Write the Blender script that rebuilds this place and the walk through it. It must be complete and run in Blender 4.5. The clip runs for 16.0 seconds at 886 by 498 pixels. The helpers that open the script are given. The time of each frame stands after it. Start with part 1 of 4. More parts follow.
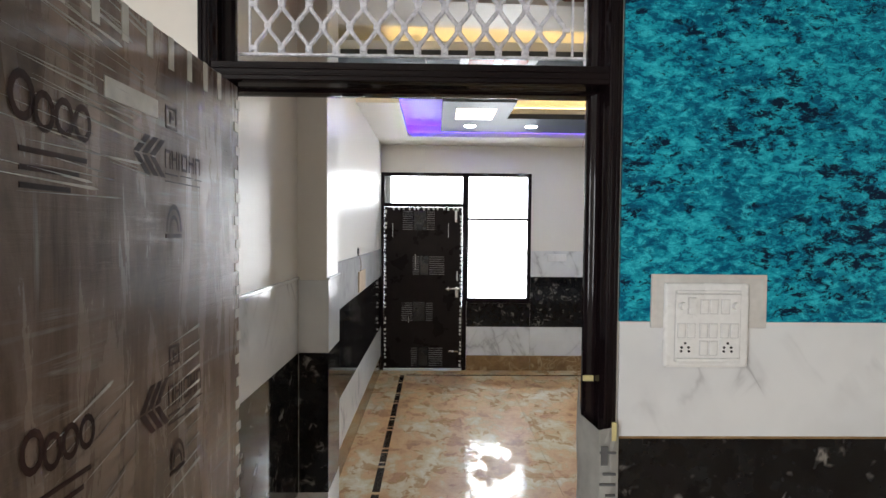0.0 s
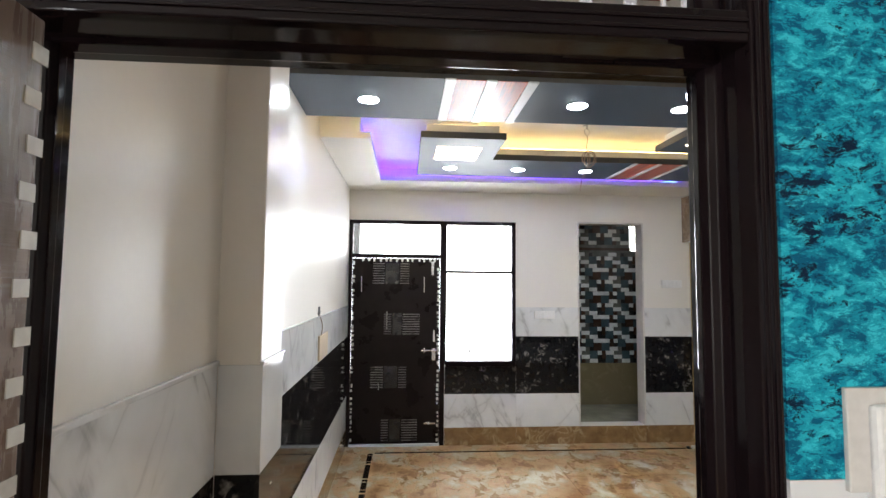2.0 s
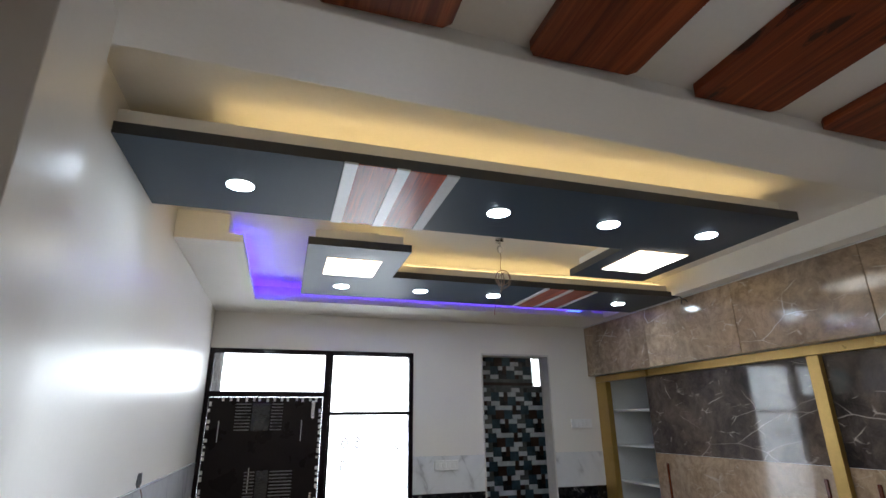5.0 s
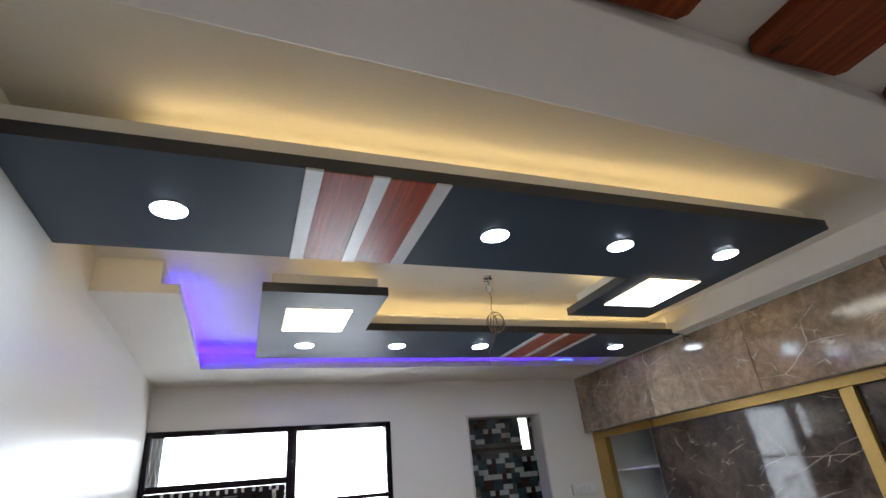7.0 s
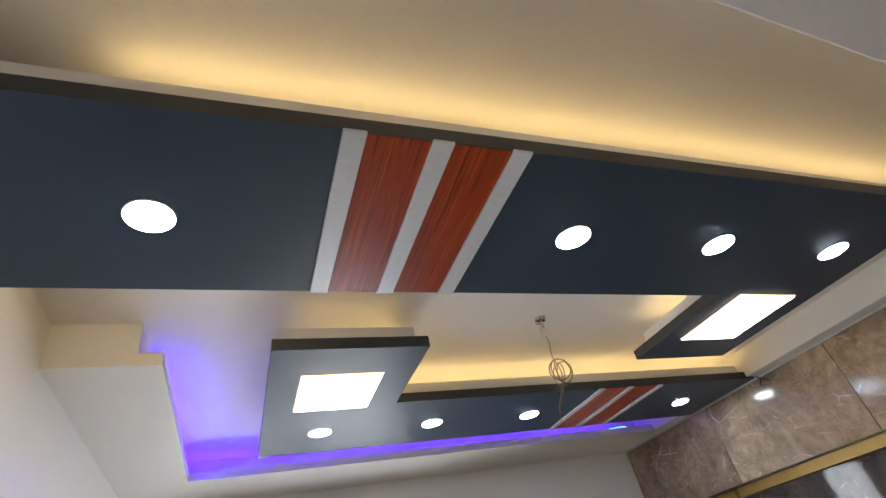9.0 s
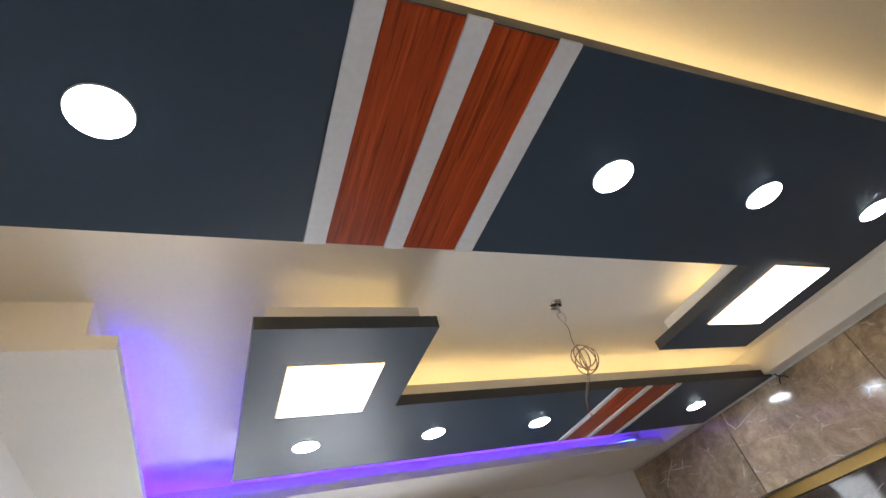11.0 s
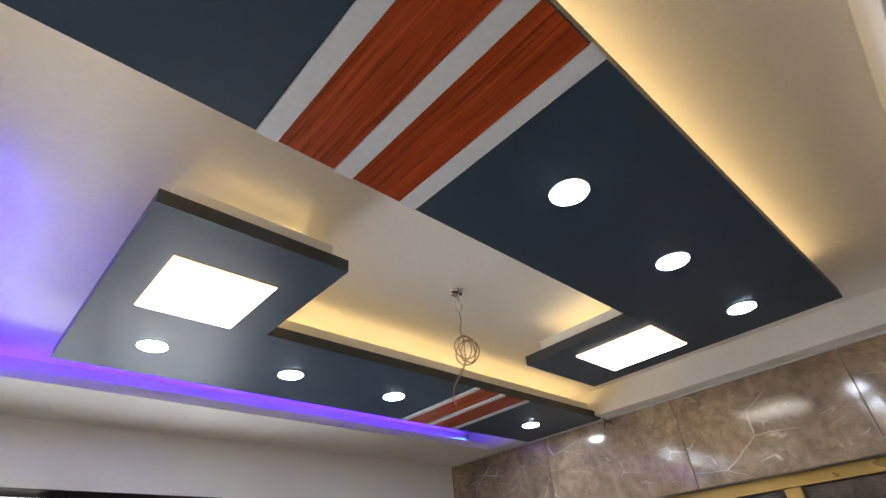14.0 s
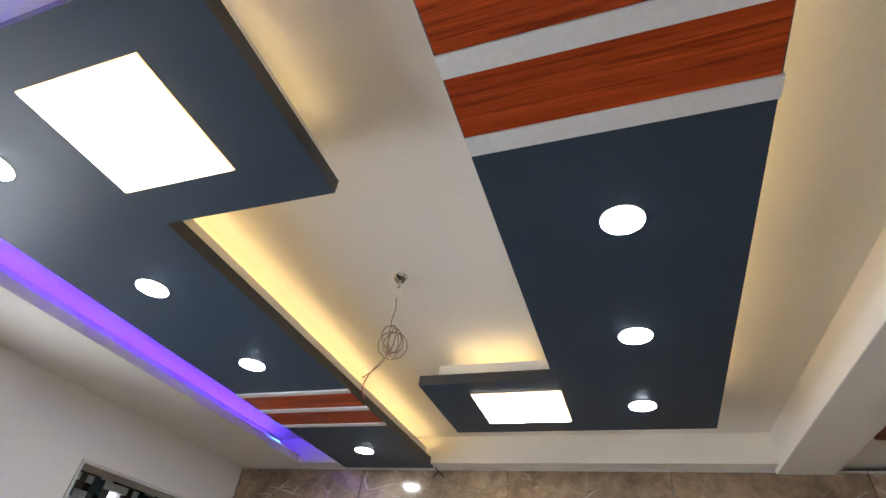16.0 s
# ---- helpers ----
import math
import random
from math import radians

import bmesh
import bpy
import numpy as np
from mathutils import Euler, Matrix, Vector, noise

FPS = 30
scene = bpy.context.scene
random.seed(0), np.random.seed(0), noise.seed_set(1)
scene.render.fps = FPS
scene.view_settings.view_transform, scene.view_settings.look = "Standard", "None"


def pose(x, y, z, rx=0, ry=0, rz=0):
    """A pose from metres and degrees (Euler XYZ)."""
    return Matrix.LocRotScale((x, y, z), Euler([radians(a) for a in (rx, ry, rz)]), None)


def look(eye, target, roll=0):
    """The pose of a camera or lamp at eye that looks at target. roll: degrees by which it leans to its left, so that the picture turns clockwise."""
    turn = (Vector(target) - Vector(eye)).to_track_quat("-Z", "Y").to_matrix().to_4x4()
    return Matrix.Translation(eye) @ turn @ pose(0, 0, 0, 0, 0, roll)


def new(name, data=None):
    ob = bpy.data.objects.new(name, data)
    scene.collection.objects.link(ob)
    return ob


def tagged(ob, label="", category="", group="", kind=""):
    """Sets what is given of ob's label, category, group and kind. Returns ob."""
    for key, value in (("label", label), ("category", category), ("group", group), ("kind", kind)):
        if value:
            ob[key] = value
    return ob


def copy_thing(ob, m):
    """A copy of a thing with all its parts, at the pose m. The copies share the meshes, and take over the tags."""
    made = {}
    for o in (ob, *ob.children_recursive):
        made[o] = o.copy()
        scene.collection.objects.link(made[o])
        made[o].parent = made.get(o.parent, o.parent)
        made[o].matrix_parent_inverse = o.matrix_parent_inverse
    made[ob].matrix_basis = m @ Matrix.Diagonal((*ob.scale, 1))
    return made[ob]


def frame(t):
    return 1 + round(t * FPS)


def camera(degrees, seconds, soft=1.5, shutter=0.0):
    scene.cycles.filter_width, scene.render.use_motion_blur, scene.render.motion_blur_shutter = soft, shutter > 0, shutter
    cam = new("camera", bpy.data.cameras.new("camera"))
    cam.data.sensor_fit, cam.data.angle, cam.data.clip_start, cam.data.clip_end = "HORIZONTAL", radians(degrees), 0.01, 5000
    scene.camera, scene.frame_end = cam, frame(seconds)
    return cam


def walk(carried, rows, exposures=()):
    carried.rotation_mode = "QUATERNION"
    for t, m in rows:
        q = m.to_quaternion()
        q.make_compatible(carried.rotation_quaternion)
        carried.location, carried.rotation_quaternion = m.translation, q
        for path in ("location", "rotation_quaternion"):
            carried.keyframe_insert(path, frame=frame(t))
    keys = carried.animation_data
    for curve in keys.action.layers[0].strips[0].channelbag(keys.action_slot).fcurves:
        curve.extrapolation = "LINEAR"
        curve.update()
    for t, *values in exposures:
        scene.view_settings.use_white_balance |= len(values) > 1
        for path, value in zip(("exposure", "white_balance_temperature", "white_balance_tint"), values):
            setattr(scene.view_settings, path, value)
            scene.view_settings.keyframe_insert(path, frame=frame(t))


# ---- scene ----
cam = camera(82.3, 16.0)
PATH = [
    (0, (0.091, 0.429, 1.688), (0.126, 2.428, 1.625), 0.5),
    (0.5, (0.114, 0.606, 1.689), (0.154, 2.605, 1.625), 0.5),
    (1, (0.122, 0.751, 1.698), (0.164, 2.75, 1.638), 0.7),
    (1.5, (0.088, 0.906, 1.702), (0.153, 2.905, 1.683), 0.5),
    (2, (0.052, 1.068, 1.723), (0.2, 3.057, 1.862), 0.5),
    (2.5, (0.04, 1.182, 1.725), (0.287, 3.152, 1.968), 0.2),
    (3, (0.059, 1.305, 1.726), (0.371, 3.253, 2.049), 0.2),
    (3.5, (0.084, 1.434, 1.757), (0.463, 3.347, 2.204), -0.4),
    (4, (0.1, 1.515, 1.763), (0.518, 3.404, 2.27), -0.2),
    (4.4, (0.122, 1.583, 1.767), (0.574, 3.454, 2.312), -0.2),
    (4.5, (0.119, 1.602, 1.768), (0.587, 3.465, 2.326), -0.5),
    (5, (0.087, 1.723, 1.783), (0.642, 3.533, 2.427), -0.6),
    (5.2, (0.073, 1.762, 1.784), (0.659, 3.545, 2.476), -0.9),
    (7.5, (0.132, 2.338, 1.83), (0.818, 3.974, 2.754), -6.8),
    (8, (0.112, 2.477, 1.83), (0.794, 4.059, 2.847), -8.5),
    (8.5, (0.073, 2.638, 1.85), (0.755, 4.159, 2.955), -11.5),
    (11, (0.048, 3.192, 1.834), (0.853, 4.514, 3.1), -18.0),
    (12, (0.05, 3.195, 1.829), (0.866, 4.576, 3.024), -17.2),
    (12.5, (0.045, 3.21, 1.827), (0.913, 4.576, 3.001), -15.5),
    (13, (0.029, 3.225, 1.824), (1.006, 4.533, 2.979), -13.8),
    (13.5, (0.0, 3.254, 1.823), (1.094, 4.482, 2.962), -10.6),
    (14, (-0.038, 3.306, 1.825), (1.141, 4.459, 2.957), -5.4),
    (14.5, (-0.046, 3.381, 1.817), (1.178, 4.475, 2.959), 0.5),
    (15, (-0.01, 3.509, 1.824), (1.278, 4.487, 3.001), 4.6),
    (15.5, (0.009, 3.648, 1.827), (1.375, 4.467, 3.037), 6.7),
    (16, (-0.037, 3.863, 1.82), (1.408, 4.476, 3.061), 7.1),
]
EXPOSURES = [(0.0, 0.92, 6300, 10), (1.5, 1.20, 6300, 10), (2.0, 1.32, 6400, 10), (2.5, 1.24, 6500, 10), (3.0, 0.98, 6500, 10), (4.0, 0.5, 6500, 10), (5.0, 0.35, 6000, 10), (8.5, 0.57, 6150, 12), (11.0, 0.81, 6300, 13), (13.0, 0.76, 6300, 12), (14.5, 0.75, 6300, 12), (16.0, 1.02, 6250, 12)]
walk(cam, [(t, look(eye, target, roll)) for t, eye, target, roll in PATH], EXPOSURES)

# ---------- light ----------
world = bpy.data.worlds.new("world")
scene.world = world
world.use_nodes = True
sky = world.node_tree.nodes.new("ShaderNodeTexSky")
sky.sky_type, sky.sun_disc = "NISHITA", False
sky.sun_elevation, sky.sun_rotation = radians(50), radians(20)
world.node_tree.nodes["Background"].inputs["Strength"].default_value = 0.12
world.node_tree.links.new(sky.outputs["Color"], world.node_tree.nodes["Background"].inputs["Color"])


def area(name, m, sx, sy, watts, colour=(1, 1, 1)):
    """A lamp in an opening, standing in for the sky's light."""
    data = bpy.data.lights.new(name, "AREA")
    data.shape, data.size, data.size_y, data.energy, data.color = "RECTANGLE", sx, sy, watts, colour
    ob = new(name, data)
    ob.matrix_basis = m
    return ob


area("window_daylight", pose(0.36, 7.35, 1.62, -90, 0, 0), 2.1, 1.9, 92, (0.95, 0.98, 1.0))
# added fill from an unseen, invented opening; lights the teal wall and leaf
area("front_room_fill", pose(-2.24, -1.9, 1.7, 90, 0, -90), 1.3, 1.4, 66, (0.97, 0.98, 0.985))
area("ventilator_daylight", pose(3.1, 7.95, 2.35, -90, 0, 0), 0.5, 0.5, 18, (1.0, 0.99, 0.97))


# ---------- materials ----------
def nodes_of(name):
    m = bpy.data.materials.new(name)
    m.use_nodes = True
    t = m.node_tree
    return m, t, t.nodes["Principled BSDF"]


def coords(t, scale=(1, 1, 1), shuffle=0.0):
    """World position, scaled; shuffle moves it from object to object."""
    n = t.nodes.new("ShaderNodeNewGeometry")
    out = n.outputs["Position"]
    if shuffle:
        info = t.nodes.new("ShaderNodeObjectInfo")
        mul = t.nodes.new("ShaderNodeMath")
        mul.operation = "MULTIPLY"
        mul.inputs[1].default_value = shuffle
        t.links.new(info.outputs["Random"], mul.inputs[0])
        add = t.nodes.new("ShaderNodeVectorMath")
        t.links.new(out, add.inputs[0])
        t.links.new(mul.outputs[0], add.inputs[1])
        out = add.outputs[0]
    mp = t.nodes.new("ShaderNodeMapping")
    mp.inputs["Scale"].default_value = scale
    t.links.new(out, mp.inputs["Vector"])
    return mp.outputs["Vector"]


def noise_tex(t, vec, scale, detail=4.0, rough=0.55, distort=0.0):
    n = t.nodes.new("ShaderNodeTexNoise")
    n.inputs["Scale"].default_value, n.inputs["Detail"].default_value = scale, detail
    n.inputs["Roughness"].default_value, n.inputs["Distortion"].default_value = rough, distort
    t.links.new(vec, n.inputs["Vector"])
    return n.outputs["Fac"]


def ramp(t, fac, stops, hard=False):
    n = t.nodes.new("ShaderNodeValToRGB")
    e = n.color_ramp.elements
    while len(e) < len(stops):
        e.new(0.5)
    for el, (p, c) in zip(e, stops):
        el.position, el.color = p, (*c, 1) if len(c) == 3 else c
    if hard:
        n.color_ramp.interpolation = "CONSTANT"
    t.links.new(fac, n.inputs["Fac"])
    return n.outputs["Color"]


def mix(t, fac, a, b, kind="MIX"):
    n = t.nodes.new("ShaderNodeMix")
    n.data_type, n.blend_type = "RGBA", kind
    for sock, v in ((n.inputs[0], fac), (n.inputs[6], a), (n.inputs[7], b)):
        if isinstance(v, (int, float)):
            sock.default_value = v
        elif isinstance(v, tuple):
            sock.default_value = (*v, 1)
        else:
            t.links.new(v, sock)
    return n.outputs[2]


def bump(t, p, fac, strength, dist=0.01):
    n = t.nodes.new("ShaderNodeBump")
    n.inputs["Strength"].default_value, n.inputs["Distance"].default_value = strength, dist
    t.links.new(fac, n.inputs["Height"])
    t.links.new(n.outputs["Normal"], p.inputs["Normal"])


def varied(name, colour, rough, amount=0.06, scale=3.0, bumps=0.04, bump_scale=60.0, metal=0.0, grain=0.03, spec=0.5, rough_var=0.06, coat=0.0):
    """A plain finish with broad stains, fine grain and a little relief."""
    m, t, p = nodes_of(name)
    v = coords(t)
    big = noise_tex(t, v, scale, 5.0)
    fine = noise_tex(t, v, bump_scale, 3.0)
    dark = tuple(c * (1 - amount * 2.2) for c in colour)
    light = tuple(min(1, c * (1 + amount)) for c in colour)
    c = ramp(t, big, [(0.3, dark), (0.65, light)])
    g = ramp(t, fine, [(0.3, (1 - grain * 3,) * 3), (0.7, (1, 1, 1))])
    t.links.new(mix(t, 1.0, c, g, "MULTIPLY"), p.inputs["Base Color"])
    r = ramp(t, big, [(0.3, (max(0, rough - rough_var),) * 3), (0.7, (min(1, rough + rough_var),) * 3)])
    t.links.new(r, p.inputs["Roughness"])
    p.inputs["Metallic"].default_value = metal
    p.inputs["Specular IOR Level"].default_value = spec
    p.inputs["Coat Weight"].default_value = coat
    if bumps:
        bump(t, p, fine, bumps, 0.004)
    return m


def marble(name, base, vein, rough, vein_scale, width, amount, shuffle=7.0, cloud=None, distort=1.6, lo=0.46, hi=0.62, spec=0.5):
    """Polished stone with thin crooked veins and soft clouds."""
    m, t, p = nodes_of(name)
    v = coords(t, (1, 1, 1), shuffle)
    n = noise_tex(t, v, vein_scale, 4.0, 0.45, distort)
    sub = t.nodes.new("ShaderNodeMath")
    sub.operation = "SUBTRACT"
    sub.inputs[1].default_value = 0.5
    t.links.new(n, sub.inputs[0])
    ab = t.nodes.new("ShaderNodeMath")
    ab.operation = "ABSOLUTE"
    t.links.new(sub.outputs[0], ab.inputs[0])
    line = ramp(t, ab.outputs[0], [(0.0, (1, 1, 1)), (width, (0, 0, 0))])
    patch = ramp(t, noise_tex(t, v, vein_scale * 0.8, 3.0), [(lo, (0, 0, 0)), (hi, (amount,) * 3)])
    f = mix(t, 1.0, line, patch, "MULTIPLY")
    cl = ramp(t, noise_tex(t, v, vein_scale * 1.3, 6.0, 0.6), [(0.3, base), (0.7, cloud or base)])
    t.links.new(mix(t, f, cl, vein), p.inputs["Base Color"])
    p.inputs["Roughness"].default_value = rough
    p.inputs["Specular IOR Level"].default_value = spec
    return m


def cracks(t, vec, scale, width):
    """Thin branching lines: the borders of irregular cells."""
    n = t.nodes.new("ShaderNodeTexVoronoi")
    n.feature = "DISTANCE_TO_EDGE"
    n.inputs["Scale"].default_value = scale
    t.links.new(vec, n.inputs["Vector"])
    return ramp(t, n.outputs["Distance"], [(0.0, (1, 1, 1)), (width * 0.4, (0.7,) * 3), (width, (0, 0, 0))])


def warped(t, vec, scale, amount):
    """Coordinates pushed about by a coarse noise."""
    n = t.nodes.new("ShaderNodeTexNoise")
    n.inputs["Scale"].default_value, n.inputs["Detail"].default_value = scale, 5.0
    t.links.new(vec, n.inputs["Vector"])
    a = t.nodes.new("ShaderNodeVectorMath")
    a.operation = "MULTIPLY_ADD"
    a.inputs[1].default_value = (amount,) * 3
    t.links.new(n.outputs["Color"], a.inputs[0])
    t.links.new(vec, a.inputs[2])
    return a.outputs[0]


def laminate(name, pale, deep, vein, rough, scale, strength, speck=0.6, drop=0.0):
    """Glossy printed stone: crisp clouds, brown stains and fine branching white veins."""
    m, t, p = nodes_of(name)
    v = coords(t, (1, 1, 1), 11.0)
    w = warped(t, v, scale * 0.9, 0.35)
    c = ramp(t, noise_tex(t, w, scale * 0.8, 10.0, 0.72, 0.2), [(0.36, deep), (0.52, tuple((a + b) / 2 for a, b in zip(pale, deep))), (0.66, pale)])
    c = mix(t, speck, c, ramp(t, noise_tex(t, w, scale * 6, 8.0, 0.7), [(0.36, (0.52, 0.49, 0.46)), (0.60, (1.12,) * 3)]), "MULTIPLY")
    c = mix(t, 0.45, c, ramp(t, noise_tex(t, v, scale * 0.5, 4.0, 0.6), [(0.40, (1.0, 0.86, 0.70)), (0.60, (1.0, 1.0, 1.04))]), "MULTIPLY")
    for k, (sc, width, amount, lo) in enumerate(((0.75, 0.0045, 0.80, 0.53), (2.0, 0.012, 0.75, 0.54), (5.0, 0.034, 0.60, 0.55))):
        off = coords(t, (1.0, 1.0, 1.0), 23.0 + 9 * k)
        tilt = off.node
        tilt.inputs["Rotation"].default_value = (radians(40 - 75 * (k == 1)), radians(20), 0)
        tilt.inputs["Scale"].default_value = (1.0, 0.55, 1.25)
        line = cracks(t, warped(t, off, scale * sc * 1.4, 0.10 / sc), scale * sc * 0.62, width)
        patch = ramp(t, noise_tex(t, off, scale * sc * 0.8, 3.0), [(lo - drop, (0, 0, 0)), (lo - drop + 0.10, (amount * strength,) * 3)])
        c = mix(t, mix(t, 1.0, line, patch, "MULTIPLY"), c, vein)
    t.links.new(c, p.inputs["Base Color"])
    p.inputs["Roughness"].default_value = rough
    bump(t, p, noise_tex(t, v, 60.0, 3.0), 0.015, 0.003)
    return m


def glow(name, colour, strength):
    m, t, p = nodes_of(name)
    p.inputs["Base Color"].default_value = (0.8, 0.8, 0.8, 1)
    p.inputs["Emission Color"].default_value = (*colour, 1)
    p.inputs["Emission Strength"].default_value = strength
    return m


def teal_paint():
    """Sponged and ragged paint: a light teal ground under crisp dabs of blue and near-black."""
    m, t, p = nodes_of("teal sponge paint")
    v = coords(t, (1.0, 1.0, 1.9))
    v.node.inputs["Rotation"].default_value = (0, radians(14), 0)
    w = warped(t, v, 26.0, 0.030)
    a = noise_tex(t, w, 5.5, 6.0, 0.70, 0.1)
    b = noise_tex(t, w, 30.0, 9.0, 0.78, 0.3)
    c = noise_tex(t, w, 17.0, 9.0, 0.80, 0.2)
    big = noise_tex(t, v, 3.2, 3.0, 0.5)
    base = ramp(t, a, [(0.36, (0.002, 0.12, 0.20)), (0.46, (0.004, 0.215, 0.31)), (0.54, (0.010, 0.31, 0.41)), (0.64, (0.020, 0.38, 0.48))])
    light = ramp(t, b, [(0.55, (0, 0, 0)), (0.575, (0.85,) * 3)])
    base = mix(t, light, base, (0.045, 0.50, 0.60))
    dab = ramp(t, b, [(0.455, (1, 1, 1)), (0.48, (0, 0, 0))])
    base = mix(t, mix(t, 1.0, dab, (0.9, 0.9, 0.9), "MULTIPLY"), base, (0.0, 0.068, 0.145))
    # near-black flecks gather in loose drifts
    drift = ramp(t, big, [(0.38, (0.085,) * 3), (0.60, (0, 0, 0))])
    f = t.nodes.new("ShaderNodeMath")
    f.operation = "SUBTRACT"
    t.links.new(c, f.inputs[0])
    t.links.new(drift, f.inputs[1])
    spot = ramp(t, f.outputs[0], [(0.390, (1, 1, 1)), (0.412, (0, 0, 0))])
    t.links.new(mix(t, spot, base, (0.001, 0.010, 0.034)), p.inputs["Base Color"])
    p.inputs["Roughness"].default_value = 0.42
    p.inputs["Specular IOR Level"].default_value = 0.15
    bump(t, p, b, 0.3, 0.004)
    return m


def onyx_floor():
    """Tan onyx look: torn pale patches over warm brown, polished patches mirror more than the rest."""
    m, t, p = nodes_of("polished onyx floor tile")
    v = coords(t, (1.25, 0.95, 1.0), 0.0)
    w = warped(t, v, 7.0, 0.12)
    a = noise_tex(t, w, 3.4, 9.0, 0.66, 0.2)
    b = noise_tex(t, w, 5.2, 8.0, 0.66, 0.4)
    c = ramp(t, a, [(0.34, (0.24, 0.122, 0.045)), (0.43, (0.33, 0.185, 0.078)), (0.500, (0.38, 0.232, 0.105)), (0.511, (0.44, 0.350, 0.225)), (0.62, (0.53, 0.47, 0.36))])
    d = ramp(t, b, [(0.435, (0.66, 0.50, 0.36)), (0.452, (1, 1, 1)), (0.56, (1, 1, 1)), (0.570, (1.03, 1.10, 1.18))])
    t.links.new(mix(t, 0.85, c, d, "MULTIPLY"), p.inputs["Base Color"])
    r = ramp(t, a, [(0.494, (0.46,) * 3), (0.508, (0.05,) * 3)])
    t.links.new(r, p.inputs["Roughness"])
    bump(t, p, noise_tex(t, w, 9.0, 4.0, 0.55, 0.6), 0.28, 0.006)
    return m


def veined_tile():
    """White tile: long steep veins leaning two ways, soft grey clouds."""
    m, t, p = nodes_of("white veined marble tile")
    v = coords(t, (1, 1, 1), 9.0)
    cl = ramp(t, noise_tex(t, v, 2.2, 5.0, 0.6), [(0.35, (0.63, 0.64, 0.65)), (0.65, (0.725, 0.735, 0.74))])
    for across, along, width, amount, lo in (((0.80, 0.80, 0.46), (0.35, 0.35, -0.85), 0.013, 0.65, 0.46), ((0.75, 0.75, -0.60), (0.5, 0.5, 0.8), 0.010, 0.45, 0.50)):
        socks = []
        for vec, k in ((across, 1.0), (along, 0.22)):
            d = t.nodes.new("ShaderNodeVectorMath")
            d.operation = "DOT_PRODUCT"
            d.inputs[1].default_value = tuple(q * k for q in vec)
            t.links.new(v, d.inputs[0])
            socks.append(d.outputs["Value"])
        cx = t.nodes.new("ShaderNodeCombineXYZ")
        t.links.new(socks[0], cx.inputs[0])
        t.links.new(socks[1], cx.inputs[1])
        n = noise_tex(t, cx.outputs[0], 3.0, 6.0, 0.5, 0.25)
        e = t.nodes.new("ShaderNodeMath")
        e.operation = "SUBTRACT"
        e.inputs[1].default_value = 0.5
        t.links.new(n, e.inputs[0])
        f = t.nodes.new("ShaderNodeMath")
        f.operation = "ABSOLUTE"
        t.links.new(e.outputs[0], f.inputs[0])
        line = ramp(t, f.outputs[0], [(0.0, (1, 1, 1)), (width, (0.25,) * 3), (width * 4, (0, 0, 0))])
        patch = ramp(t, noise_tex(t, v, 3.1, 3.0), [(lo, (0, 0, 0)), (lo + 0.12, (amount,) * 3)])
        cl = mix(t, mix(t, 1.0, line, patch, "MULTIPLY"), cl, (0.30, 0.30, 0.31))
    t.links.new(cl, p.inputs["Base Color"])
    p.inputs["Roughness"].default_value = 0.12
    return m


def timber(name, dark, mid, light, axis, rough=0.3, scale=1.0, knots=False, lines=0.45):
    m, t, p = nodes_of(name)
    s = [32.0 * scale, 32.0 * scale, 32.0 * scale]
    s["xyz".index(axis)] = 1.1 * scale
    v = coords(t, tuple(s), 5.0)
    a = noise_tex(t, v, 1.0, 6.0, 0.6, 0.6)
    b = noise_tex(t, v, 2.6, 5.0, 0.6, 0.3)
    c = ramp(t, a, [(0.35, dark), (0.47, mid), (0.50, tuple(q * 0.80 for q in mid)), (0.63, light)])
    d = ramp(t, b, [(0.40, (lines, lines * 0.8, lines * 0.71)), (0.455, (1, 1, 1))])
    out = mix(t, 0.85, c, d, "MULTIPLY")
    if knots:
        w = [11.0, 11.0, 11.0]
        w["xyz".index(axis)] = 4.5
        k = noise_tex(t, coords(t, tuple(w), 9.0), 1.0, 2.0, 0.4, 0.6)
        out = mix(t, ramp(t, k, [(0.30, (0.92,) * 3), (0.315, (0.2,) * 3), (0.325, (0.75,) * 3), (0.345, (0, 0, 0))]), out, (0.02, 0.006, 0.003))
    t.links.new(out, p.inputs["Base Color"])
    p.inputs["Roughness"].default_value = rough
    p.inputs["Specular IOR Level"].default_value = 0.28
    bump(t, p, b, 0.08, 0.003)
    return m


